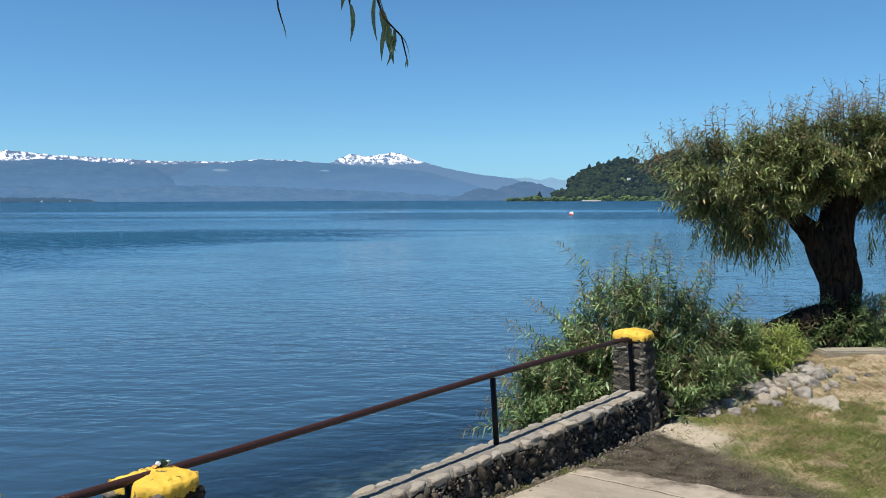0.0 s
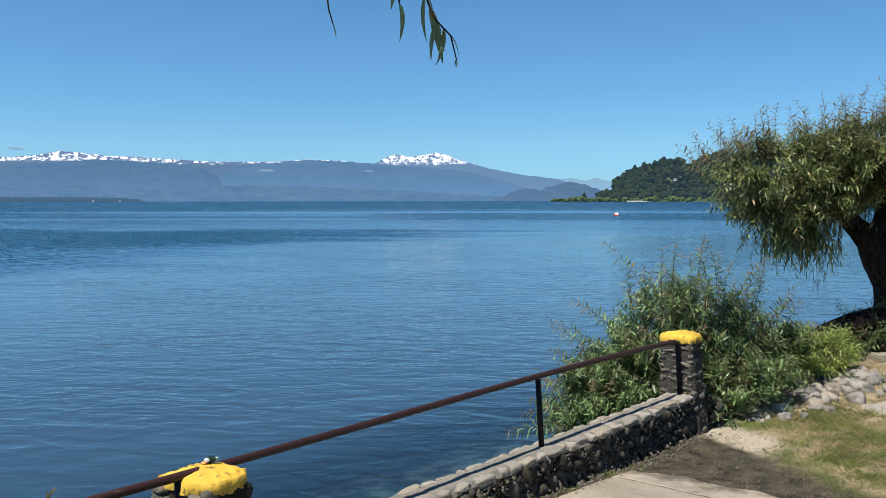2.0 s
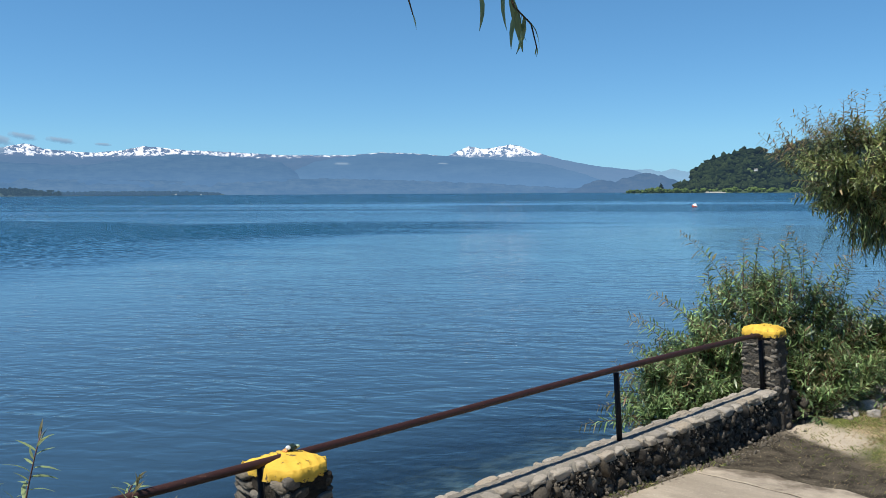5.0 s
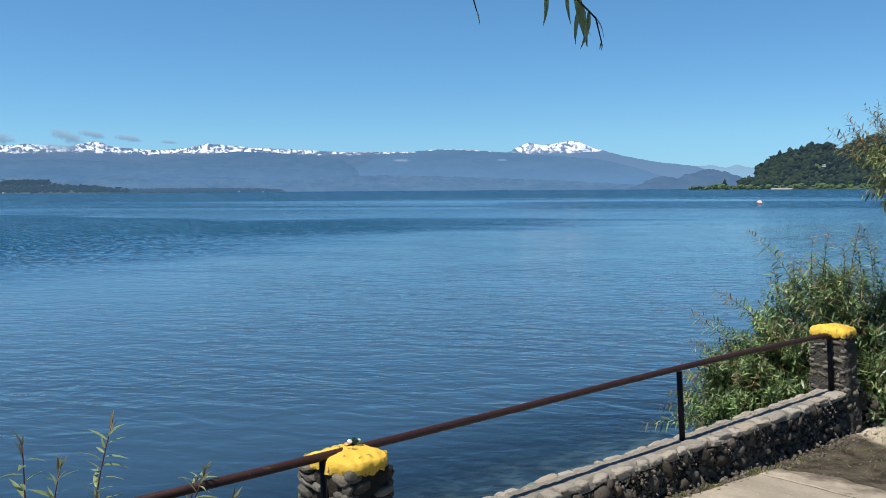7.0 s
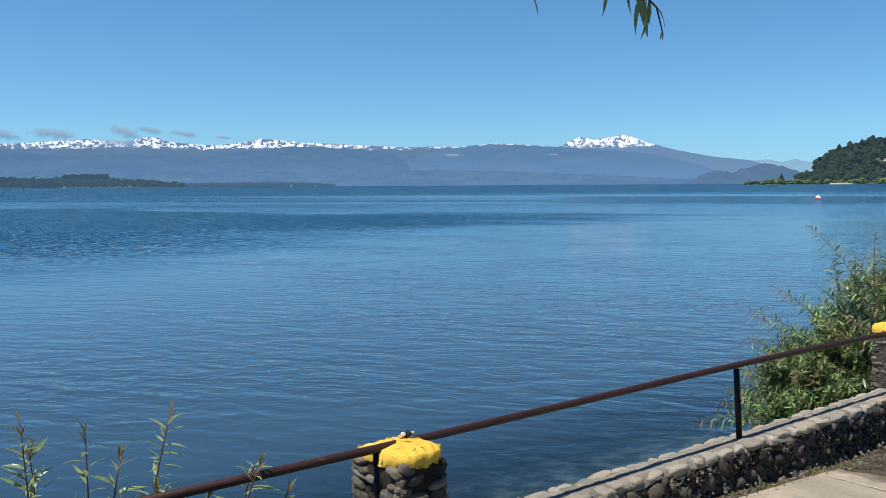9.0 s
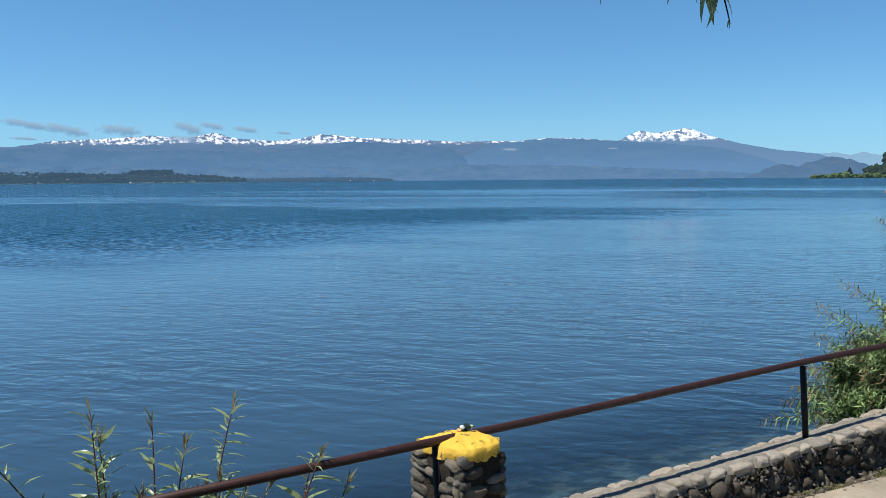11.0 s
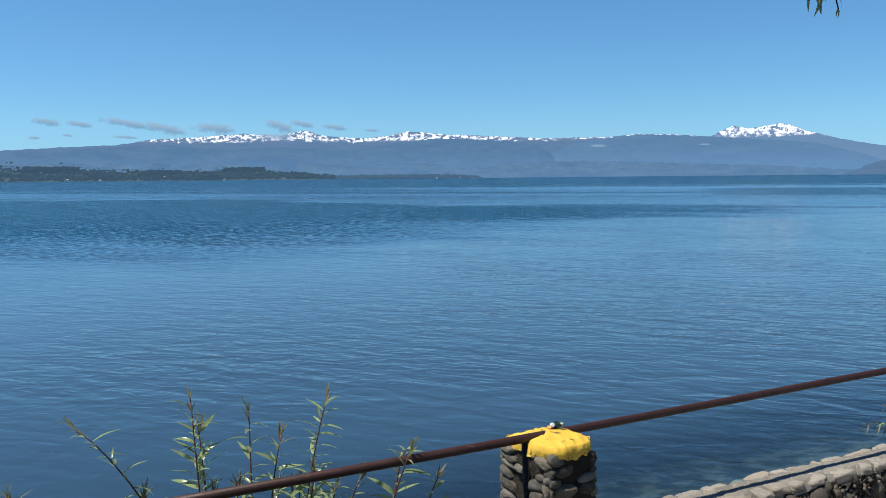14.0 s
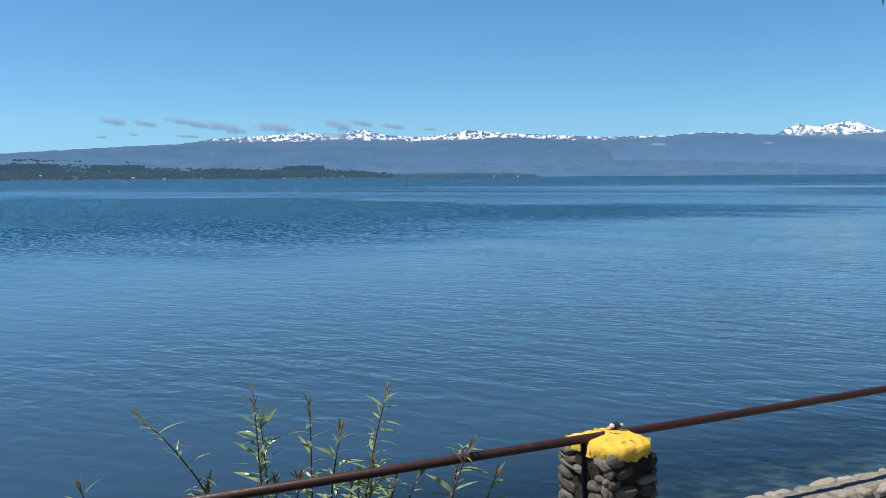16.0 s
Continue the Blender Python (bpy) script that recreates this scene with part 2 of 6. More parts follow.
    tilt2 = m.node("VectorMath", {0: chop2, 1: (0.5, 0.5, 0.5)})
    tilt2.operation = "SUBTRACT"
    steep2 = m.node("VectorMath", {0: tilt2.outputs[0], 3: m.math("MULTIPLY", m.range(far, 20, 40), m.range(gust, 0, 1, 0.02, 1.6))})
    steep2.operation = "SCALE"
    steeper = m.node("VectorMath", {0: steep.outputs[0], 1: steep2.outputs[0]})
    # where ruffled, normals lean to the viewing point, to darken the reflection
    eye_lean = m.node("VectorMath", {0: p, 3: m.math("DIVIDE", m.math("MULTIPLY", gust, -0.19), far)})
    eye_lean.operation = "SCALE"
    leaning = m.node("VectorMath", {0: steeper.outputs[0], 1: eye_lean.outputs[0]})
    flat = m.node("VectorMath", {0: leaning.outputs[0], 1: (1, 1, 0)})
    flat.operation = "MULTIPLY"
    both = m.node("VectorMath", {0: bump, 1: flat.outputs[0]})
    unit = m.node("VectorMath", {0: both.outputs[0]})
    unit.operation = "NORMALIZE"
    facet = unit.outputs[0]
    # inland distance in the wall's frame: clear water near the stones
    v = m.math("ADD", m.math("MULTIPLY", m.math("SUBTRACT", x, 1.84), 0.7957), m.math("MULTIPLY", m.math("SUBTRACT", y, 8.81), -0.6056))
    clear = m.math("MULTIPLY", m.range(v, -6.0, -2.0, 0.0, 0.95), m.range(far, 12, 20, 1.0, 0.0))
    # near and far darkening is painted into the body colour by distance
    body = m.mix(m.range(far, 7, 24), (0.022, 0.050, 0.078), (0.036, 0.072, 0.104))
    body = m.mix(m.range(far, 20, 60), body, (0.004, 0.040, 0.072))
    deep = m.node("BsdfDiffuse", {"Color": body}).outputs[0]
    thin = m.node("BsdfTransparent", {"Color": (0.66, 0.86, 0.95)}).outputs[0]
    under = m.node("MixShader", {0: clear, 1: deep, 2: thin}).outputs[0]
    # the duller reflection of ruffled water is painted with a bluish tint
    gloss = m.node("BsdfGlossy", {"Color": m.mix(gust, (0.96, 0.98, 1.0), (0.82, 0.91, 0.96)), "Roughness": rough, "Normal": facet}).outputs[0]
    fres = m.node("Fresnel", {"IOR": 1.333, "Normal": facet}).outputs[0]
    return m.finish(m.node("MixShader", {0: fres, 1: under, 2: gloss}).outputs[0])


def ground_material():
    """Soil, damp earth, grass and dry turf in the wall's frame (object x along the wall, y inland)."""
    m = Nodes("shore_ground")
    p = m.coord.outputs["Object"]
    x, y, z = m.xyz(p)
    n1, n2, n3, n4 = m.noise(p, 0.9, 4, 0.6, 0.3), m.noise(p, 6, 4, 0.65), m.noise(p, 60, 3, 0.7), m.noise(p, 2.6, 4, 0.6)
    damp = m.mix(m.ramp(n2, (0.35, 0.0), (0.7, 1.0)), (0.030, 0.026, 0.020), (0.110, 0.094, 0.070))
    damp = m.mix(m.ramp(n3, (0.59, 0.0), (0.66, 0.8)), damp, (0.22, 0.19, 0.13))
    dirt = m.mix(m.ramp(n2, (0.3, 0.0), (0.7, 1.0)), (0.30, 0.23, 0.15), (0.50, 0.41, 0.29))
    turf = m.mix(m.ramp(n4, (0.44, 0.0), (0.64, 1.0)), (0.14, 0.165, 0.045), (0.46, 0.36, 0.215))
    turf = m.mix(m.ramp(m.noise(p, 1.7, 3, 0.6), (0.58, 0.0), (0.66, 0.85)), turf, (0.34, 0.275, 0.19))
    turf = m.mix(m.ramp(n3, (0.42, 0.7), (0.6, 0.0)), turf, (0.045, 0.045, 0.018))
    # grass begins beyond a slanting line
    edge = m.math("ADD", m.math("SUBTRACT", m.math("MULTIPLY", y, 0.72), x), m.math("MULTIPLY", n1, 0.9))
    away = m.range(m.math("MAXIMUM", m.math("SUBTRACT", x, 9.0), m.math("SUBTRACT", y, 5.0)), 0.0, 4.0)
    col = m.mix(m.math("MAXIMUM", m.range(edge, 0.75, 1.45), away), damp, turf)
    bank = m.math("MULTIPLY", m.range(x, -1.0, -1.8), m.range(n4, 0.35, 0.6, 0.45, 1.0))
    col = m.mix(bank, col, dirt)
    # dried pale crust by the pillar
    slant = m.math("ADD", m.math("SUBTRACT", x, m.math("MULTIPLY", y, 0.5)), m.math("MULTIPLY", m.math("SUBTRACT", n4, 0.5), 0.35))
    crust = m.math("MULTIPLY", m.math("MULTIPLY", m.range(slant, -0.12, -0.30), m.range(slant, -0.95, -0.70)), m.range(m.math("ADD", y, m.math("MULTIPLY", n2, 0.3)), 1.32, 0.95))
    col = m.mix(crust, col, m.mix(n2, (0.34, 0.29, 0.22), (0.52, 0.45, 0.35)))
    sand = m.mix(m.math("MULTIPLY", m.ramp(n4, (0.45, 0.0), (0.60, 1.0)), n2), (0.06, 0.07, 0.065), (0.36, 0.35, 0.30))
    sand = m.mix(m.range(z, -0.8, -3.0), sand, (0.004, 0.016, 0.022))     # darkness of the deep water painted into the bed's colour
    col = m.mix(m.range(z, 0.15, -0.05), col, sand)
    h = m.math("ADD", m.math("MULTIPLY", n2, 0.6), m.math("MULTIPLY", n3, 0.5))
    return m.finish(m.surface(col, 0.95, m.bump(h, 1.0, 0.035), spec=0.06))


def far_material(name, low, high, haze, amount, scale=0.02, snow=None, rock=(0.10, 0.09, 0.09), radius=4200.0):
    """Far land seen through kilometres of air: its own colours, and the air's light painted over them as emission."""
    m = Nodes(name)
    p = m.coord.outputs["Object"]
    x, y, z = m.xyz(p)
    dist = m.math("SQRT", m.math("ADD", m.math("MULTIPLY", x, x), m.math("MULTIPLY", y, y)))
    arc = m.math("MULTIPLY", m.math("ARCTAN2", x, y), radius)
    p = m.node("CombineXYZ", {0: arc, 1: m.math("MULTIPLY", dist, 0.12), 2: m.math("MULTIPLY", z, 1.6)}).outputs[0]
    n1, n2 = m.noise(m.mapping(p, (0.5, 1, 1.6)), scale, 5, 0.62), m.noise(m.mapping(p, (0.5, 1, 1.6)), scale * 5, 4, 0.65)
    col = m.mix(m.ramp(m.math("ADD", m.math("MULTIPLY", n1, 0.6), m.math("MULTIPLY", n2, 0.4)), (0.38, 0.0), (0.62, 1.0)), low, high)
    veil = m.range(z, 0.0, 140.0, 0.06, -0.05)      # painted haze, thicker low over the lake
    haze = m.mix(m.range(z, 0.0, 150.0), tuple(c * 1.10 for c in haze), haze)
    if snow:
        line, spread, bare_share = snow
        broad = m.noise(p, scale * 1.0, 5, 0.65)
        lift = m.math("ADD", z, m.math("MULTIPLY", m.math("SUBTRACT", broad, 0.5), spread))
        bare = m.range(z, line - 12, line + 4)
        col = m.mix(bare, col, rock)
        bands = m.noise(m.mapping(p, (1, 1, 0.7), (0, radians(10), 0)), scale * 1.9, 5, 0.62, 0.6)
        cover = m.math("MULTIPLY", m.range(lift, line - 4, line + 10), m.ramp(bands, (bare_share, 0.0), (bare_share + 0.08, 1.0)))
        col = m.mix(cover, col, (0.78, 0.80, 0.83))
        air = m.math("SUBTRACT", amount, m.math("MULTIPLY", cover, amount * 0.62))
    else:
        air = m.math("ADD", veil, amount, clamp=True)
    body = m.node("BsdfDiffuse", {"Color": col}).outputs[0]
    # haze glows from the surface itself; no air stands in the scene
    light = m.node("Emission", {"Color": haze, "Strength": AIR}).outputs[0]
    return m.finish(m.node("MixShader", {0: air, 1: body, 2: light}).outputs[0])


def cloud_material():
    m = Nodes("thin_cloud")
    g = m.coord.outputs["Generated"]
    p = m.coord.outputs["Object"]
    x, y, z = m.xyz(g)
    n = m.noise(m.mapping(p, (1, 1, 1.8)), 0.014, 5, 0.62)
    ex = m.math("MULTIPLY", m.math("SUBTRACT", x, 0.5), 2.0)
    ez = m.math("MULTIPLY", m.math("SUBTRACT", z, 0.5), 2.0)
    r = m.math("ADD", m.math("MULTIPLY", ex, ex), m.math("MULTIPLY", ez, ez))
    a = m.range(m.math("ADD", r, m.math("MULTIPLY", m.math("SUBTRACT", n, 0.5), 3.2)), 1.0, -0.10, 0.0, 0.80)
    # sunlit top and shaded base are painted into the cloud's emission
    col = m.mix(m.range(z, 0.25, 0.8), (0.165, 0.295, 0.47), (0.32, 0.445, 0.60))
    em = m.node("Emission", {"Color": col, "Strength": AIR}).outputs[0]
    tr = m.node("BsdfTransparent").outputs[0]
    return m.finish(m.node("MixShader", {0: a, 1: tr, 2: em}).outputs[0])


M_SLAB = concrete_material("slab_concrete", (0.40, 0.345, 0.27), 0.0, (1.26, 1.64))
M_JOINT = concrete_material("joint_soil", (0.10, 0.083, 0.06), 5.0)
M_KERB = concrete_material("kerb_concrete", (0.32, 0.29, 0.225), 4.0)
# shade of the wall's face and near pillar is put into this colour
M_MORTAR_SHADED = concrete_material("mortar", (0.040, 0.034, 0.027), 2.0, None, 0.03)
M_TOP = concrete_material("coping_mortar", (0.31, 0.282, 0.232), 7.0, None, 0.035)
M_FLUSH = concrete_material("pillar_mortar", (0.082, 0.075, 0.064), 9.0, None, 0.04)
# face cobbles are coloured darker too, for the shade below the coping
M_COBBLE_SHADED = stone_material("wall_cobble", (0.012, 0.0105, 0.009), (0.112, 0.10, 0.082))
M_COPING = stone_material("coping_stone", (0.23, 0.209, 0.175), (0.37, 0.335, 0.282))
M_PILLAR = stone_material("pillar_stone", (0.036, 0.033, 0.028), (0.20, 0.182, 0.152))
M_ROCK = stone_material("shore_rock", (0.10, 0.096, 0.09), (0.37, 0.34, 0.295))
M_YELLOW = paint_material("yellow_paint", (0.66, 0.42, 0.055), (0.13, 0.10, 0.06), 0.605, 0.6, 26, 0.25, 0.6, 0.018)
M_RAIL = paint_material("maroon_paint", (0.034, 0.0115, 0.0085), (0.11, 0.05, 0.034), 0.64, 0.42, 40, 0.4, 0.0, 0.0015)
M_POST = paint_material("dark_post_paint", (0.008, 0.008, 0.010), (0.03, 0.025, 0.02), 0.70, 0.55, 40, 0.2, 0.0, 0.0015)
M_LEAF = leaf_material("willow_leaf", (0.023, 0.046, 0.016), (0.335, 0.475, 0.19), (0.28, 0.22, 0.12), 0.38, 0.25, 0.06)
M_LEAF_TREE = leaf_material("tree_leaf", (0.018, 0.032, 0.008), (0.35, 0.41, 0.15), (0.28, 0.19, 0.09), 0.40, 0.14, 0.07)
M_LEAF_TIP = leaf_material("young_leaf", (0.085, 0.078, 0.038), (0.30, 0.27, 0.14), (0.22, 0.11, 0.06), 0.44, 0.30, 0.2)
M_SHOOT_LEAF = leaf_material("shoot_leaf", (0.055, 0.095, 0.03), (0.38, 0.45, 0.22), None, 0.25, 0.25)
M_LEAF_LOW = leaf_material("low_willow_leaf", (0.13, 0.19, 0.035), (0.46, 0.53, 0.16), None, 0.36)
M_TWIG = bark_material("twig_bark", (0.085, 0.055, 0.035), (0.19, 0.13, 0.08))
# the crown's shade is put into this near-black bark colour
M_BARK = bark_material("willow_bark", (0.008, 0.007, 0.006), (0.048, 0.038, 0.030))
M_GRASS = leaf_material("grass_blade", (0.06, 0.09, 0.02), (0.38, 0.42, 0.13), (0.44, 0.36, 0.18), 0.5, 0.3, 0.22)
M_STRAW = leaf_material("dry_straw", (0.28, 0.205, 0.11), (0.50, 0.395, 0.23), None, 0.7, 0.25)
M_WATER = water_material()
M_GROUND = ground_material()


# ---- building helpers ----
def mesh_of(name, verts, faces, material, smooth=True):
    me = bpy.data.meshes.new(name)
    me.from_pydata([tuple(v) for v in verts], [], [tuple(f) for f in faces])
    me.materials.append(material)
    if smooth:
        me.polygons.foreach_set("use_smooth", [True] * len(me.polygons))
    me.update()
    return me


def part(name, bm, material, parent, label="", smooth=True):
    """Links a bmesh, or a ready mesh, as one mesh object under a thing."""
    if isinstance(bm, bmesh.types.BMesh):
        me = bpy.data.meshes.new(name)
        bm.to_mesh(me)
        bm.free()
        me.materials.append(material)
        if smooth:
            me.polygons.foreach_set("use_smooth", [True] * len(me.polygons))
    else:
        me = bm
    ob = new(name, me)
    ob.parent = parent
    return tagged(ob, label) if label else ob


def piece(name, me, parent, m):
    ob = new(name, me)
    ob.parent = parent
    ob.matrix_basis = m
    return ob


def tube(points, radii, sides=8, cap=True):
    """A round tube along points, as verts and faces."""
    verts, faces = [], []
    pts = [Vector(p) for p in points]
    side = None
    for i, p in enumerate(pts):
        t = (pts[min(i + 1, len(pts) - 1)] - pts[max(i - 1, 0)]).normalized()
        if side is None:
            side = t.cross(Vector((0.13, 0.31, 0.94))).normalized()
        side = (side - t * side.dot(t)).normalized()
        other = t.cross(side)
        r = radii[i] if isinstance(radii, (list, tuple)) else radii
        verts += [p + r * (math.cos(a) * side + math.sin(a) * other) for a in [2 * math.pi * k / sides for k in range(sides)]]
        if i:
            b, c = (i - 1) * sides, i * sides
            faces += [(b + k, b + (k + 1) % sides, c + (k + 1) % sides, c + k) for k in range(sides)]
    if cap:
        faces += [tuple(reversed(range(sides))), tuple(range(len(verts) - sides, len(verts)))]
    return verts, faces


def join(lists):
    verts, faces = [], []
    for v, f in lists:
        n = len(verts)
        verts += v
        faces += [tuple(k + n for k in face) for face in f]
    return verts, faces


def stone_mesh(name, material, seed, level=2, rough=0.16, boxy=0.35):
    """A water-worn stone of unit radius."""
    bm = bmesh.new()
    bmesh.ops.create_icosphere(bm, subdivisions=level, radius=1.0)
    for v in bm.verts:
        d = v.co.normalized()
        k = max(abs(d.x), abs(d.y), abs(d.z))
        q = d * (1 + boxy * (1 / k - 1) * 0.55)
        v.co = q * (1 + rough * noise.noise(d * 1.3 + Vector((seed * 7.1, seed, 0))) + 0.5 * rough * noise.noise(d * 3.1 + Vector((0, seed * 3.3, 0))) + (0.35 * rough * noise.noise(d * 7.0 + Vector((seed, 0, 2))) if level > 2 else 0.0))
    me = bpy.data.meshes.new(name)
    bm.to_mesh(me)
    bm.free()
    me.materials.append(material)
    me.polygons.foreach_set("use_smooth", [True] * len(me.polygons))
    return me


def box(x0, x1, y0, y1, z0, z1, bevel=0.01, cuts=0):
    bm = bmesh.new()
    bmesh.ops.create_cube(bm, size=1.0)
    for v in bm.verts:
        v.co = Vector(((x0 + x1) / 2 + v.co.x * (x1 - x0), (y0 + y1) / 2 + v.co.y * (y1 - y0), (z0 + z1) / 2 + v.co.z * (z1 - z0)))
    if cuts:
        bmesh.ops.subdivide_edges(bm, edges=bm.edges[:], cuts=cuts, use_grid_fill=True)
    if bevel:
        bmesh.ops.bevel(bm, geom=bm.edges[:] if not cuts else [], offset=bevel, segments=2, affect="EDGES")
    return bm


def thing(name, label, category, m=None, group="", kind=""):
    ob = tagged(new(name), label, category, group, kind)
    if m is not None:
        ob.matrix_basis = m
    return ob




# ---- the ground: land and lake bed in one sheet, in the wall's frame ----
def smooth(a, b, x):
    t = min(1.0, max(0.0, (x - a) / (b - a)))
    return t * t * (3 - 2 * t)


def shore_line(u):
    """Where the bank begins, as the wall's y at a place u along it."""
    return -0.25 + (1.25 * (-u - 7.6) if u < -7.6 else 0.0)


def land_z(u, v):
    base = 0.80 + 0.055 * max(0.0, min(9.0, u) - 1.0) + 0.055 * max(0.0, min(9.0, u) - 4.0)
    base += 0.055 * min(6.0, max(0.0, -u - 0.5)) + 0.02 * min(8.0, max(0.0, v - 1.5))
    d = v - shore_line(u)
    bed = -0.32 - 0.07 * min(4.0, max(0.0, -d - 0.2)) - 0.10 * min(9.0, max(0.0, -d - 3.2)) - 0.01 * min(300.0, max(0.0, -d))
    natural = smooth(-0.45, -0.9, u)
    lo = -1.5 * natural + 0.14 * (1 - natural)
    hi = 0.55 * natural + 0.34 * (1 - natural)
    t = smooth(lo, hi, d)
    near = smooth(40.0, 12.0, abs(u) + abs(v))
    bumps = 0.03 * noise.noise(Vector((u * 1.1, v * 1.1, 0))) + 0.012 * noise.noise(Vector((u * 4.3, v * 4.3, 3)))
    return bed * (1 - t) + base * t + bumps * near * (0.35 + 0.65 * natural)


def spread(lo, hi, step, far, grow=1.28):
    out, s = [lo + step * i for i in range(int((hi - lo) / step) + 1)], step
    a, b = lo, out[-1]
    while b < far:
        s *= grow
        a, b = a - s, b + s
        out = [a] + out + [b]
    return out


us, vs = spread(-9.0, 9.5, 0.13, 4800.0), spread(-3.5, 6.5, 0.13, 4800.0)
verts = [(u, v, land_z(u, v)) for u in us for v in vs]
nv = len(vs)
faces = [(i * nv + j, i * nv + j + 1, (i + 1) * nv + j + 1, (i + 1) * nv + j) for i in range(len(us) - 1) for j in range(nv - 1)]
faces = [tuple(reversed(f)) for f in faces]
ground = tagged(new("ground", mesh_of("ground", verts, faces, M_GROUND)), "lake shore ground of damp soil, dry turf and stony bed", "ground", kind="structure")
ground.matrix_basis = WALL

# ---- the lake ----
ring = [(4900 * math.cos(2 * math.pi * k / 96), 4900 * math.sin(2 * math.pi * k / 96), 0) for k in range(96)]
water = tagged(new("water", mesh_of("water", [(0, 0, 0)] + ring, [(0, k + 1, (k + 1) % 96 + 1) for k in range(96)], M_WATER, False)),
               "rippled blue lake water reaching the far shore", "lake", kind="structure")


# ---- the far mountains ----
def level(az, ctrl):
    for (a, e), (b, f) in zip(ctrl, ctrl[1:]):
        if a <= az <= b:
            return e + (f - e) * (az - a) / (b - a)
    return ctrl[0][1] if az < ctrl[0][0] else ctrl[-1][1]


def ridge(name, label, ctrl, dist, depth, material, jag, rough, step=0.12, rows=22, seed=0.0, foot=0.0):
    """A range whose crest rises to the angles ctrl (degrees of bearing, degrees above the lake) at a distance."""
    a0, a1 = ctrl[0][0], ctrl[-1][0]
    n = int((a1 - a0) / step) + 1
    verts = []
    for i in range(n):
        az = a0 + (a1 - a0) * i / (n - 1)
        s, c = math.sin(radians(az)), math.cos(radians(az))
        top = (EYE if dist > 3000 else 0.0) + dist * math.tan(radians(level(az, ctrl))) + jag * noise.fractal(Vector((az * 1.7, seed, 0)), 0.8, 2.1, 4) + jag * 0.14 * noise.fractal(Vector((az * 9.0, seed, 3)), 0.7, 2.1, 3)
        for j in range(rows + 2):
            k = j / rows
            r = dist - depth * (1 - k)
            p = Vector((r * s, r * c, 0))
            if j <= rows:
                z = top * (k ** 1.15) + rough * noise.ridged_multi_fractal(p * (3.0 / depth) + Vector((seed, 0, 0)), 0.9, 2.1, 5, 0.9, 2.0) * (k * (1 - k) * 2.2)
                z = min(z, top * (0.25 + 0.75 * k)) + foot
            else:
                z = -20
            verts.append((p.x, p.y, z))
    w = rows + 2
    faces = [(i * w + j, (i + 1) * w + j, (i + 1) * w + j + 1, i * w + j + 1) for i in range(n - 1) for j in range(w - 1)]
    return tagged(new(name, mesh_of(name, verts, faces, material)), label, "mountain", kind="structure")


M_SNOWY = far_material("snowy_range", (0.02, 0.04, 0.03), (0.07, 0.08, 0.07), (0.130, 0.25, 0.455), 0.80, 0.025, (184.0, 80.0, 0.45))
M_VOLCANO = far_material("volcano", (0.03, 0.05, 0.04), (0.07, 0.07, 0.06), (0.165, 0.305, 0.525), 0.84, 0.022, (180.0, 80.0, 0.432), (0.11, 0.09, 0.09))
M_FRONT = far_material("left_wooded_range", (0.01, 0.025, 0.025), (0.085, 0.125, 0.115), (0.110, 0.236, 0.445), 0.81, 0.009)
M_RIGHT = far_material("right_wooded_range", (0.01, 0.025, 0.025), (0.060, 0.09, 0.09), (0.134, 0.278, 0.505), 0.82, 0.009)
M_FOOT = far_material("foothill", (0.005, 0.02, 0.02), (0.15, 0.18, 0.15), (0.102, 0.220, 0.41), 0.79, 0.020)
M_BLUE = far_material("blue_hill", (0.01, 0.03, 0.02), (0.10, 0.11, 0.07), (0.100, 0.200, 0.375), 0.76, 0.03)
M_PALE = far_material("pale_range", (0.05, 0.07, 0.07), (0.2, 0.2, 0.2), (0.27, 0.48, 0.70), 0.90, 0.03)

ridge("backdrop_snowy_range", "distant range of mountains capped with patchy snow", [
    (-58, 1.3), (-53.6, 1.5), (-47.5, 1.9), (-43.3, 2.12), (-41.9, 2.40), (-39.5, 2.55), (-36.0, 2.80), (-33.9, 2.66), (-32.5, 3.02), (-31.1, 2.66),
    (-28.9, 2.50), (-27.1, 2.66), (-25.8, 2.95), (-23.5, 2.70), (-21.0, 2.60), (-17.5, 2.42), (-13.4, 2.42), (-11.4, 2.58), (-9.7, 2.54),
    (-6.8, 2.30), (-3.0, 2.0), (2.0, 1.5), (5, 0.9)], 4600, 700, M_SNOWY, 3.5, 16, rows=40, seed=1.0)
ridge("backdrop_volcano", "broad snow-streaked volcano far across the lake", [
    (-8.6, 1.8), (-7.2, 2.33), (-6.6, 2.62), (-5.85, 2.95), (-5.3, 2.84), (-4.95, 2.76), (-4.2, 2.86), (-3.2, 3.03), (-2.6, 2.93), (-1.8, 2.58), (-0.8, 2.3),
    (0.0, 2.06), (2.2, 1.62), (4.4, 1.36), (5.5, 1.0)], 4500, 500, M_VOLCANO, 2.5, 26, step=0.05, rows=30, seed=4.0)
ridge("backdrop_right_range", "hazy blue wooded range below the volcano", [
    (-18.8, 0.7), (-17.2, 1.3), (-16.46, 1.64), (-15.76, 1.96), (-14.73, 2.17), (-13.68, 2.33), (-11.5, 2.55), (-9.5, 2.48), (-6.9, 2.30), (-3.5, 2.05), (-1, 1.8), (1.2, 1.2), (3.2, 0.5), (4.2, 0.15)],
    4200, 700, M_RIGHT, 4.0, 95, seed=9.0)
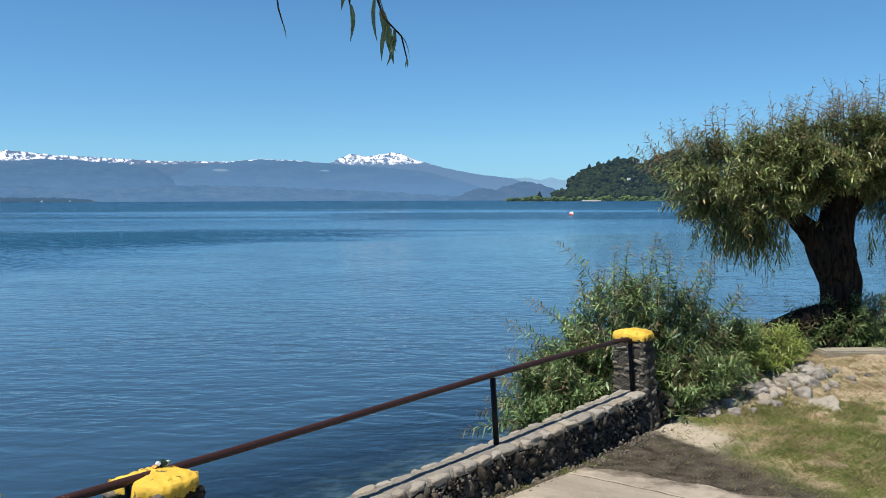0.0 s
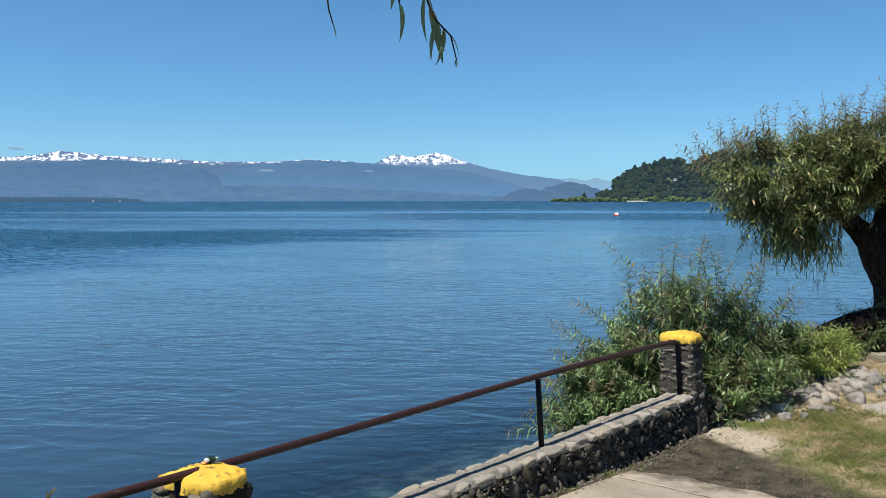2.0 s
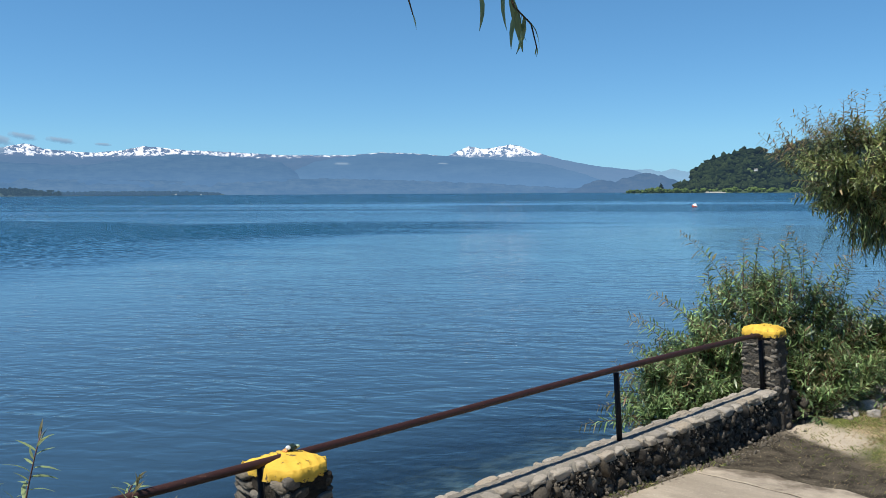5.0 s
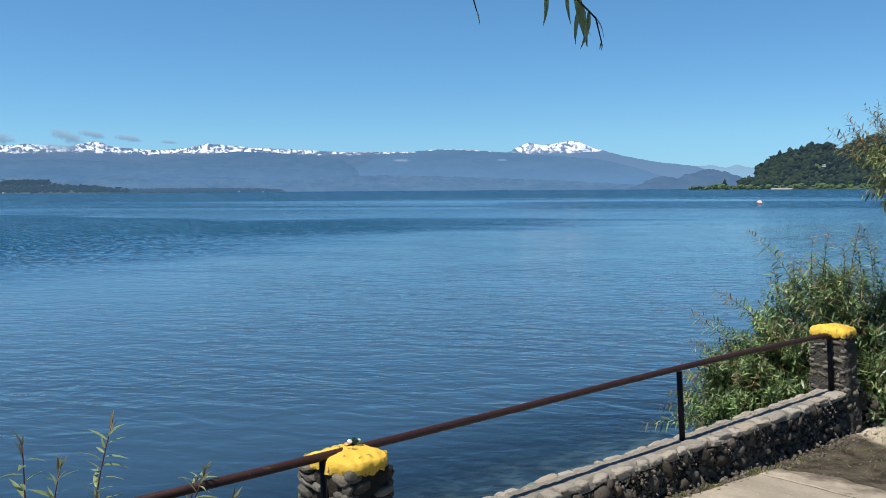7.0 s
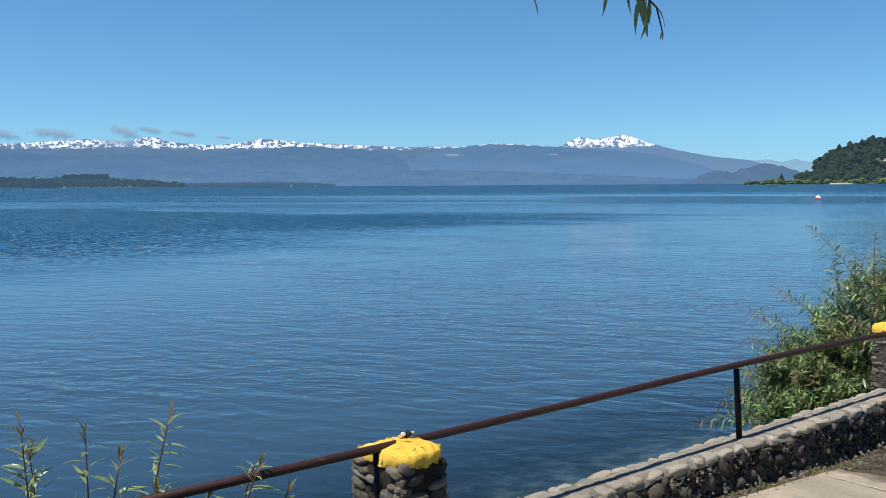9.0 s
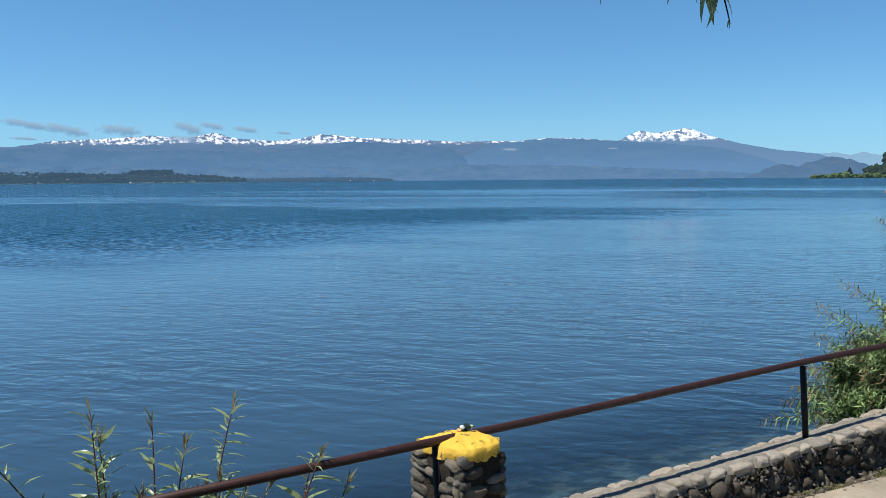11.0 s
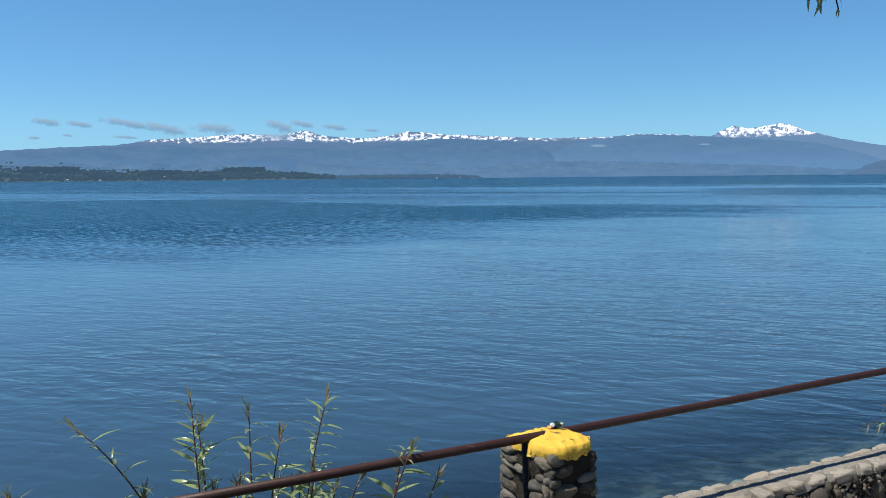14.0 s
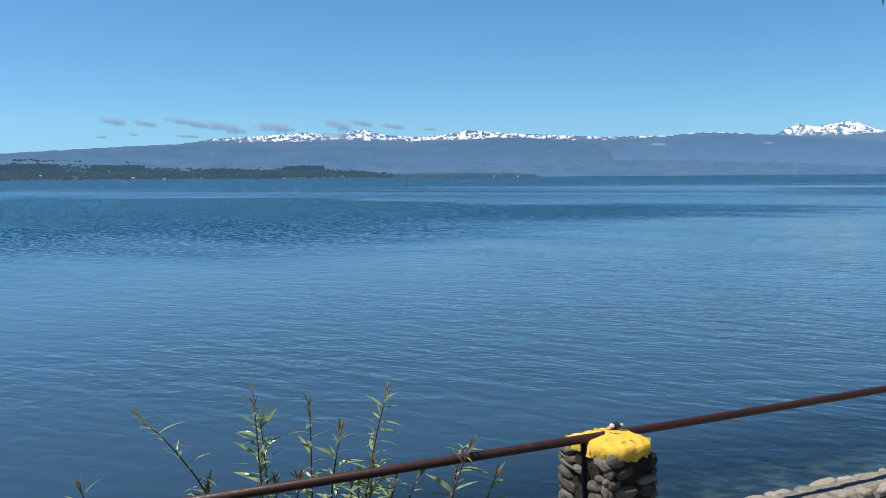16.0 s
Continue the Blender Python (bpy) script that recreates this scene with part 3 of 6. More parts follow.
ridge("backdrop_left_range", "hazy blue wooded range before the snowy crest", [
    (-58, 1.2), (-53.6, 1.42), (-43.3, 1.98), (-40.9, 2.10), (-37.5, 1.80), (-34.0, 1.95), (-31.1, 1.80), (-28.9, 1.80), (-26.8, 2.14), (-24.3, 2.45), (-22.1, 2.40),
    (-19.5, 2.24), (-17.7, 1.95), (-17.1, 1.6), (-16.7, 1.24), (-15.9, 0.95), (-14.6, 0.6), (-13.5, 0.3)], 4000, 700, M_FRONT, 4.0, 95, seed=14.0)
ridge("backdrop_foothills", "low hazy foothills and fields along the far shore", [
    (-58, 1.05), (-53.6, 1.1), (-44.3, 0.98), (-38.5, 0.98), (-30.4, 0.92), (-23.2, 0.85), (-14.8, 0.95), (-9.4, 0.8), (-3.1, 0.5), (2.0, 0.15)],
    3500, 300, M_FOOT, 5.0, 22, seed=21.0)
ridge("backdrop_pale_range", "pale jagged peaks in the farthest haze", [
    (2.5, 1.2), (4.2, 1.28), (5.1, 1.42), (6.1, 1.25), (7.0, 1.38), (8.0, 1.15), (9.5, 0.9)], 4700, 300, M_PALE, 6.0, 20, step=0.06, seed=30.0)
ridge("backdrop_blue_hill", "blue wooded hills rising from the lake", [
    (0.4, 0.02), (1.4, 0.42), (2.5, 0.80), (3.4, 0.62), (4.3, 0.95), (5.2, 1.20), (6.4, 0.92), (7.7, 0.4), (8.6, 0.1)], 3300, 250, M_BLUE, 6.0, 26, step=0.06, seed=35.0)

# thin clouds over the snowy crest: bearing, height, half width and half height in degrees
M_CLOUD = cloud_material()
for az, el, w, h, lean in ((-47.4, 3.38, 0.95, 0.19, 5), (-45.6, 3.28, 0.9, 0.15, 6), (-43.0, 3.36, 1.7, 0.19, 9), (-40.8, 3.06, 1.9, 0.25, 9),
                           (-48.1, 2.48, 0.4, 0.08, 0), (-46.3, 2.64, 0.35, 0.07, 5), (-43.1, 2.56, 0.9, 0.08, 2), (-37.8, 3.08, 1.55, 0.28, 3), (-33.9, 3.22, 1.1, 0.28, 14), (-32.5, 3.38, 0.9, 0.17, 8),
                           (-30.5, 3.18, 0.95, 0.15, 6), (-28.2, 2.99, 0.55, 0.08, 2), (-34.2, 2.55, 1.6, 0.2, 0), (-13.9, 1.84, 0.6, 0.1, 0), (-11.1, 1.76, 1.2, 0.08, 0), (-7.5, 1.83, 0.4, 0.07, 0)):
    d = 3950 if el < 2 else 4480
    ww, hh, z = 1.0 * d * radians(w), 1.5 * d * radians(h), EYE + d * math.tan(radians(el))
    me = mesh_of("cloud", [(-ww, 0, -hh), (ww, 0, -hh), (ww, 0, hh), (-ww, 0, hh)], [(0, 1, 2, 3)], M_CLOUD, False)
    ob = tagged(new("backdrop_cloud", me), "small thin grey-white cloud by the mountains", "cloud", kind="structure")
    ob.matrix_basis = pose(d * math.sin(radians(az)), d * math.cos(radians(az)), z, 0, lean, -az)


# ---- headlands with woods ----
def woods(name, label, spots, material, seed, category="trees", fine=2):
    """Far trees, each of a few ragged lobes on a short stem, in one object. Spots: x, y, z, height."""
    r = random.Random(seed)
    protos = []
    for k in range(6):
        bm = bmesh.new()
        for lobe in range(r.randint(3, 5) if fine == 1 else r.randint(6, 9)):
            m = Matrix.Translation((r.uniform(-0.22, 0.22), r.uniform(-0.22, 0.22), r.uniform(0.3, 0.78))) @ Matrix.Diagonal((r.uniform(0.14, 0.30), r.uniform(0.14, 0.30), r.uniform(0.12, 0.30), 1))
            bmesh.ops.create_icosphere(bm, subdivisions=1 + (fine > 2), radius=1.0, matrix=m)
        for v in bm.verts:
            v.co += v.co.normalized() * 0.16 * noise.noise(v.co * 6 + Vector((k * 5, 0, 0))) + Vector((0, 0, 0.06 * noise.noise(v.co * 9)))
        protos.append((np.array([v.co for v in bm.verts]), [tuple(v.index for v in f.verts) for f in bm.faces]))
        bm.free()
    verts, faces, n = [], [], 0
    for x, y, z, h in spots:
        pv, pf = protos[r.randrange(6)]
        a, w = r.uniform(0, 6.28), h * r.uniform(0.85, 1.6)
        q = np.stack([x + w * (pv[:, 0] * math.cos(a) - pv[:, 1] * math.sin(a)), y + w * (pv[:, 0] * math.sin(a) + pv[:, 1] * math.cos(a)), z + h * (pv[:, 2] - 0.12)], 1)
        verts += q.tolist()
        faces += [tuple(k + n for k in f) for f in pf]
        n += len(pv)
    return tagged(new(name, mesh_of(name, verts, faces, material)), label, category, kind="stuff")


def polar(az, d):
    return d * math.sin(radians(az)), d * math.cos(radians(az))


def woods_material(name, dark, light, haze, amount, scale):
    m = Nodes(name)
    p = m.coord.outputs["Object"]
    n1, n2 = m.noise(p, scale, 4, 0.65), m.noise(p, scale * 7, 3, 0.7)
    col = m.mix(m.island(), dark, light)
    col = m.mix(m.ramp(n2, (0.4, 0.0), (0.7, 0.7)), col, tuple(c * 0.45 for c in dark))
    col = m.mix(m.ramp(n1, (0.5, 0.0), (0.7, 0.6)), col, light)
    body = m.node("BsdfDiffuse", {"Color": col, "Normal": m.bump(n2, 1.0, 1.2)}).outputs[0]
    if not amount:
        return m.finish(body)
    # haze before the trees is painted in as their own glow
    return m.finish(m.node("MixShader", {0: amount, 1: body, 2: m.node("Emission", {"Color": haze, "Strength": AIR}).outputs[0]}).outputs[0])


# each carries a haze colour and its share, painted in as emission
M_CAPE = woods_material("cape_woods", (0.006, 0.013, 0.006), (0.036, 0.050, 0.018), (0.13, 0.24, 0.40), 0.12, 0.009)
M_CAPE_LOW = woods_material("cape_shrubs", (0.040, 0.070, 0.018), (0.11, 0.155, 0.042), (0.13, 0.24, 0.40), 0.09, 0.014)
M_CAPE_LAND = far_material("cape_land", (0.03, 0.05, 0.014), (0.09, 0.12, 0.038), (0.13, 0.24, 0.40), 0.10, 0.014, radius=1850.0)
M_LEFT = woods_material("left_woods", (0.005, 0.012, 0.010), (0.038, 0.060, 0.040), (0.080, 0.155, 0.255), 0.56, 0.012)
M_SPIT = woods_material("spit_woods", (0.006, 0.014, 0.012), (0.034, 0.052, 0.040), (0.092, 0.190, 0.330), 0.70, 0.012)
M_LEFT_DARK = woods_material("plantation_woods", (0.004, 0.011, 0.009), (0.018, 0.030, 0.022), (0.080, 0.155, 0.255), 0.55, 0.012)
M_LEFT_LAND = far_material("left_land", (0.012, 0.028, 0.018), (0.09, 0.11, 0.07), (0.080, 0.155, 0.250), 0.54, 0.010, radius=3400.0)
M_SAND = plain_material("pale_sand", (0.26, 0.25, 0.22), 0.9)

CAPE_S = 2.2                   # the cape lies some two kilometres off
CAPE_D, CAPE_W = 900.0 * CAPE_S, 170.0 * CAPE_S
CAPE = [(3.8, 0.0), (5.0, 0.05), (6.5, 0.12), (7.5, 0.2), (8.0, 0.5), (8.35, 1.2), (8.8, 1.6), (9.9, 1.98), (11.3, 2.36), (12.9, 2.05), (13.4, 2.5), (16.0, 2.7), (20, 2.65), (26, 2.7), (31, 2.5), (36, 1.6)]
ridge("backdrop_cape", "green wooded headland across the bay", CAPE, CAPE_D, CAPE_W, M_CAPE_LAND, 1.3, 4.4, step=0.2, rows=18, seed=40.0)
spots, shrubs = [], []
r = random.Random(5)
for _ in range(6800):
    az, k = r.uniform(7.2, 34), r.uniform(0.08, 1.0)
    top = CAPE_D * math.tan(radians(level(az, CAPE)))
    field = 10.9 < az < 13.4 and 0.25 < k < 0.62 and r.random() < 0.75
    patch = 8.3 < az < 9.3 and 0.5 < k < 0.72 and r.random() < 0.5
    if top < 4 or field or patch:
        continue
    x, y = polar(az, CAPE_D - CAPE_W * (1 - k))
    spots.append((x, y, min(top * k ** 1.15, top * (0.25 + 0.75 * k)) - 0.5, CAPE_S * (r.uniform(4.0, 8.0) + 4.0 * (r.random() < 0.10))))
for _ in range(520):
    az = r.uniform(4.0, 33)
    if 7.9 < az < 10.2 and r.random() < 0.5:
        continue
    x, y = polar(az, CAPE_D - CAPE_W + r.uniform(0, 26 * CAPE_S))
    shrubs.append((x, y, -0.4, CAPE_S * r.uniform(3.2, 6.0) * (0.6 + 0.4 * smooth(3.8, 6, az))))
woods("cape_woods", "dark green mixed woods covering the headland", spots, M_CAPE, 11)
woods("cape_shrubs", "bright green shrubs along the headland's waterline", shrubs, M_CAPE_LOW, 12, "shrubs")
verts, faces = [], []
for i in range(31):
    az = 8.8 + 1.2 * i / 30
    for d, z in ((CAPE_D - CAPE_W - 13, -0.2), (CAPE_D - CAPE_W - 4, 1.9), (CAPE_D - CAPE_W + 20, 2.4)):
        x, y = polar(az, d)
        verts.append((x, y, z))
    if i:
        a = 3 * (i - 1)
        faces += [(a, a + 3, a + 4, a + 1), (a + 1, a + 4, a + 5, a + 2)]
tagged(new("beach", mesh_of("beach", verts, faces, M_SAND)), "narrow pale beach at the foot of the headland", "beach", kind="structure")


def conifer(name, label, x, y, z, h, w, material, seed):
    """A pointed conifer: a tapered trunk and tiers of drooping ragged boughs."""
    r = random.Random(seed)
    t = thing(name, label, "tree", pose(x, y, z))
    part("trunk", mesh_of("trunk", *tube([(0, 0, -1), (0, 0, h * 0.5), (0, 0, h * 0.97)], [h * 0.02, h * 0.014, h * 0.003], 6), M_BARK), None, t)
    verts, faces = [], []
    for k in range(150):
        s = (k / 150) ** 0.8
        zz, rad, a = h * (0.1 + 0.88 * s), w * (1 - s) ** 0.85 * r.uniform(0.6, 1.15) + 0.2, r.uniform(0, 6.28)
        c, q = math.cos(a), math.sin(a)
        wid = 0.14 * h * (1 - s) + 0.3
        n = len(verts)
        verts += [(0, 0, zz + wid * 0.4), (c * rad * 0.55 - q * wid, q * rad * 0.55 + c * wid, zz - 0.25 * rad), (c * rad, q * rad, zz - 0.35 * rad),
                  (c * rad * 0.55 + q * wid, q * rad * 0.55 - c * wid, zz - 0.25 * rad), (c * rad * 0.5, q * rad * 0.5, zz - 0.5 * rad)]
        faces += [(n, n + 1, n + 2), (n, n + 2, n + 3), (n + 1, n + 4, n + 2), (n + 4, n + 3, n + 2)]
    part("crown", mesh_of("crown", verts, faces, material), None, t)
    return t


x, y = polar(6.15, 800 * CAPE_S)
conifer("conifer", "dark pointed conifer standing on the low cape", x, y, 1.3, 9.0 * CAPE_S, 4.6 * CAPE_S, M_CAPE, 3)
x, y = polar(7.75, 790 * CAPE_S)
conifer("conifer", "thin half-bare conifer on the cape's slope", x, y, 4.4, 9.0 * CAPE_S, 2.4 * CAPE_S, M_CAPE, 4)
x, y = polar(12.75, 895 * CAPE_S)
conifer("conifer", "lone slim conifer above the wooded crest", x, y, 28 * CAPE_S, 13.0 * CAPE_S, 2.4 * CAPE_S, M_CAPE, 5)

LEFT_D, LEFT_W = 3600.0, 680.0
LEFT = [(-60, 1.0), (-53.6, 0.97), (-51.8, 1.03), (-49.4, 0.93), (-45.3, 0.80), (-40.3, 0.72), (-37.5, 0.68), (-36.1, 0.74), (-34.0, 0.60), (-32.2, 0.44), (-30.9, 0.15), (-30.2, 0.0)]
ridge("backdrop_left_headland", "low wooded headland with fields and scattered houses", LEFT, LEFT_D, LEFT_W, M_LEFT_LAND, 1.6, 5.0, step=0.2, rows=16, seed=50.0)
spots = []
for _ in range(11000):
    az, k = r.uniform(-60, -30.6), r.random() ** 0.7
    top = LEFT_D * math.tan(radians(level(az, LEFT)))
    x, y = polar(az, LEFT_D - LEFT_W * (1 - k))
    if noise.noise(Vector((x * 0.005, y * 0.012, 0))) < -0.22 and 0.1 < k < 0.55 and r.random() < 0.9:
        continue
    spots.append((x, y, min(top * k ** 1.15, top * (0.25 + 0.75 * k)) - 0.5, r.uniform(7.0, 15.0) + 6.0 * (r.random() < 0.08)))
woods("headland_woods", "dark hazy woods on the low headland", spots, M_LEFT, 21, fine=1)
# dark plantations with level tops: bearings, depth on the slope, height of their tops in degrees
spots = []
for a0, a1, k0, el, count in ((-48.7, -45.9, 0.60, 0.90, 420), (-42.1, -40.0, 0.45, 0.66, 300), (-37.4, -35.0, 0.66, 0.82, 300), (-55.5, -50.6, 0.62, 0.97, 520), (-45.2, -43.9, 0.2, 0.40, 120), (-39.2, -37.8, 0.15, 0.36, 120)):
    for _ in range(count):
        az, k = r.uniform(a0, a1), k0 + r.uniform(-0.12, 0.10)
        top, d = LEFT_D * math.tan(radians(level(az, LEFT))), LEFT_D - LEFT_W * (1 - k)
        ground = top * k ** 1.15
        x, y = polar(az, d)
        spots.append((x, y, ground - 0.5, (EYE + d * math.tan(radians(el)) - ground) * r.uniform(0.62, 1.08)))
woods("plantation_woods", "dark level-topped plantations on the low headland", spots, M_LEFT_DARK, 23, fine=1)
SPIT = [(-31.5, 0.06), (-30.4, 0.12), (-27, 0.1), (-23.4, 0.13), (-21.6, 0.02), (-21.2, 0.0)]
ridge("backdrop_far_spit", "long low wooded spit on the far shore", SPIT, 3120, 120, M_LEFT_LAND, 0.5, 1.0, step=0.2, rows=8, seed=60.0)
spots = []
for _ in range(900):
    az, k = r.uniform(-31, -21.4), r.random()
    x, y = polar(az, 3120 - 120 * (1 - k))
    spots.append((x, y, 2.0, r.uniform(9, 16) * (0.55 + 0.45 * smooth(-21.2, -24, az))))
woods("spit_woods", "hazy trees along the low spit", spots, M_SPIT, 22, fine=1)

M_WHITE = plain_material("white_wall", (0.78, 0.77, 0.74), 0.8, 0.08)
M_ROOF = plain_material("grey_roof", (0.30, 0.27, 0.25), 0.8)


def house(x, y, z, turn, w, d, h):
    t = thing("house", "small white far-off house with a pitched grey roof", "house", pose(x, y, z, 0, 0, turn), "houses on the far shore")
    part("wall", box(-w / 2, w / 2, -d / 2, d / 2, -1, h, 0), M_WHITE, t, "white rendered wall", smooth=False)
    o, rise = 0.5, 0.32 * d
    v = [(-w / 2 - o, -d / 2 - o, h - 0.1), (w / 2 + o, -d / 2 - o, h - 0.1), (w / 2 + o, d / 2 + o, h - 0.1), (-w / 2 - o, d / 2 + o, h - 0.1), (-w / 2 - o, 0, h + rise), (w / 2 + o, 0, h + rise)]
    part("roof", mesh_of("roof", v, [(0, 1, 5, 4), (2, 3, 4, 5), (0, 4, 3), (1, 2, 5), (3, 2, 1, 0)], M_ROOF, False), None, t)


for az, d, k, w in ((-46.4, 1820, 0.06, 16), (-44.6, 1800, 0.03, 12), (-42.8, 1905, 0.30, 13), (-40.9, 1850, 0.22, 11), (-37.4, 1790, 0.02, 8), (-33.6, 1830, 0.08, 10), (-47.8, 1990, 0.5, 10), (-51.5, 1850, 0.2, 11)):
    x, y = polar(az, d * 1.636 - 20)
    w *= 0.55
    top = LEFT_D * math.tan(radians(level(az, LEFT)))
    house(x, y, top * max(k, 0.02) + 0.5, -az + r.uniform(-25, 25), w, w * 0.7, w * 0.32)
for az, d, z, w in ((11.7, 800 * CAPE_S, 18.5 * CAPE_S, 5.5), (13.9, 770 * CAPE_S, 6.0 * CAPE_S, 9), (-24.1, 2985, 1.5, 5), (-22.6, 2990, 1.5, 4), (-18.6, 3255, 9, 7)):
    x, y = polar(az, d)
    house(x, y, z, -az + 15, w, w * 0.7, w * 0.4)

# ---- the buoy ----
bx, by = polar(8.16, 183.0)
buoy = thing("buoy", "round red and white mooring buoy floating on the lake", "buoy", pose(bx, by, 0.1, 8, 12, 20))
M_RED = plain_material("buoy_red", (0.62, 0.07, 0.035), 0.5, 0.15)
M_BUOYW = plain_material("buoy_white", (0.75, 0.70, 0.68), 0.5, 0.1)


def spin(profile, sides=20):
    verts = [(rr * math.cos(2 * math.pi * k / sides), rr * math.sin(2 * math.pi * k / sides), z) for rr, z in profile for k in range(sides)]
    faces = [(j * sides + k, j * sides + (k + 1) % sides, (j + 1) * sides + (k + 1) % sides, (j + 1) * sides + k) for j in range(len(profile) - 1) for k in range(sides)]
    return verts, faces


ball = [(0.52 * math.sin(math.pi * k / 12), -0.52 * math.cos(math.pi * k / 12)) for k in range(13)]
part("float_lower", mesh_of("float_lower", *spin(ball[:8]), M_RED), None, buoy, "faded red lower float")
part("float_upper", mesh_of("float_upper", *spin([(a * 1.01, b) for a, b in ball[7:12]] + [(0.09, 0.54), (0.07, 0.66), (0.001, 0.67)]), M_BUOYW), None, buoy, "white upper float")
part("band", mesh_of("band", *spin([(0.535, 0.05), (0.555, 0.08), (0.555, 0.14), (0.53, 0.17)]), M_RED), None, buoy, "red rubber band")


# ---- the stone wall ----
wall = thing("stone_wall", "low wall of lake cobbles set in mortar with a rounded cement top", "wall", WALL, kind="structure")
U0, U1 = -0.42, 9.4
nseg = 330
prof = [(-0.098, -0.55), (-0.098, 0.70), (-0.098, 1.08), (-0.085, 1.135), (-0.02, 1.15), (0.07, 1.15), (0.135, 1.13), (0.150, 1.08), (0.148, 1.03), (0.150, 0.97), (0.152, 0.91), (0.158, 0.85), (0.165, 0.79), (0.175, 0.70), (0.19, 0.60), (0.19, 0.3)]
verts = []
for i in range(nseg + 1):
    u = U0 + (U1 - U0) * i / nseg
    for v, z in prof:
        w = 0.022 * noise.noise(Vector((u * 5, v * 4, z * 6))) + 0.032 * noise.noise(Vector((u * 15, v * 9, z * 15)))
        verts.append((u, v + w, z + w * 0.6))
k = len(prof)
faces = [(i * k + j, i * k + j + 1, (i + 1) * k + j + 1, (i + 1) * k + j) for i in range(nseg) for j in range(k - 1)]
faces += [tuple(range(k)), tuple(reversed(range(nseg * k, nseg * k + k)))]
faces = [tuple(reversed(f)) for f in faces]
part("core", mesh_of("core", verts, faces, M_MORTAR_SHADED), None, wall, "crumbling mortar body, coloured dark for the shaded face")
# cement top, slightly hollowed between its edge stones
verts = []
prof = ((-0.100, 1.10), (-0.094, 1.164), (-0.05, 1.186), (-0.01, 1.188), (0.03, 1.186), (0.08, 1.188), (0.128, 1.178), (0.150, 1.12))
for i in range(nseg + 1):
    u = U0 + 0.02 + (U1 - U0 - 0.04) * i / nseg
    for v, z in prof:
        w = 0.014 * noise.noise(Vector((u * 4, v * 9, 5))) + 0.008 * noise.noise(Vector((u * 19, v * 19, 5)))
        verts.append((u, v + 0.016 * noise.noise(Vector((u * 5, 0, 9))), z + w))
k = len(prof)
faces = [tuple(reversed((i * k + j, i * k + j + 1, (i + 1) * k + j + 1, (i + 1) * k + j))) for i in range(nseg) for j in range(k - 1)]
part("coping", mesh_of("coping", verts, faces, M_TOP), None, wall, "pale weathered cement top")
cobbles = [stone_mesh("cobble", M_COBBLE_SHADED, s, 2, 0.45, 0.5) for s in range(10)]
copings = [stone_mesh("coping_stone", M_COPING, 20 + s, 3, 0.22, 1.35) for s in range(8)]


def rot(rr, amount):
    return Euler([rr.uniform(-amount, amount) for _ in range(3)]).to_matrix().to_4x4()


def coping_stones(rr, u, end, sizes, v, half, z, gap):
    """A row of flat rounded stones bedded in the cement along one edge of the top."""
    while u < end:
        w = rr.uniform(*sizes)
        d, h = half * rr.uniform(0.7, 1.2), rr.uniform(0.022, 0.036)
        m = Matrix.Translation((u + w, v + rr.uniform(-0.014, 0.014), z - h + rr.uniform(-0.008, 0.007))) @ Matrix.Rotation(rr.uniform(-0.08, 0.08), 4, "Z") @ rot(rr, 0.09) @ Matrix.Diagonal((w / 1.18, d, h, 1))
        piece("coping_stone", copings[rr.randrange(8)], wall, m)
        u += 2 * w * rr.uniform(*gap)


rr = random.Random(31)
coping_stones(rr, -0.30, 5.4, (0.035, 0.14), 0.105, 0.060, 1.191, (0.95, 1.06))
coping_stones(rr, -0.05, 5.4, (0.03, 0.11), -0.066, 0.040, 1.187, (0.96, 1.4))
for k in range(46):     # small stones showing through the cement
    w = rr.uniform(0.02, 0.05)
    m = Matrix.Translation((rr.uniform(-0.1, 5.2), rr.uniform(-0.03, 0.05), 1.172)) @ Matrix.Rotation(rr.uniform(0, 3), 4, "Z") @ rot(rr, 0.08) @ Matrix.Diagonal((w, w * rr.uniform(0.45, 0.8), rr.uniform(0.012, 0.018), 1))
    piece("coping_stone", copings[rr.randrange(8)], wall, m)


def face_z(u):
    """Height of the ground at the wall's inland foot."""
    return land_z(u, 0.30)


def face_spot(rr, u0, u1):
    u = rr.uniform(u0, u1)
    s = rr.random() ** 0.9
    z = face_z(u) - 0.01 + (1.125 - face_z(u)) * s
    return u, 0.150 + 0.018 * (1 - s) + 0.01 * noise.noise(Vector((u * 5, 1, z * 6))), z, s


placed = []
tries = 0
while len(placed) < 330 and tries < 9000:     # cobbles of the inland face, of many sizes, with gaps between
    tries += 1
    u, v, z, s = face_spot(rr, -0.38, 5.0)
    big = 0.052 - 0.030 * min(1.0, tries / 4500)
    w = big * rr.uniform(0.75, 1.25)
    if any((u - a) ** 2 + (z - b) ** 2 < (0.86 * (w + c)) ** 2 for a, b, c in placed):
        continue
    if noise.noise(Vector((u * 2.3, z * 3.5, 4))) > 0.16 and s > 0.4:     # bare mortar
        continue
    placed.append((u, z, w))
    m = Matrix.Translation((u, v + rr.uniform(-0.030, 0.004), z)) @ rot(rr, 0.9) @ Matrix.Diagonal((w * rr.uniform(0.85, 1.25), w * rr.uniform(0.6, 0.9), w * rr.uniform(0.7, 1.05), 1))
    piece("cobble", cobbles[rr.randrange(10)], wall, m)
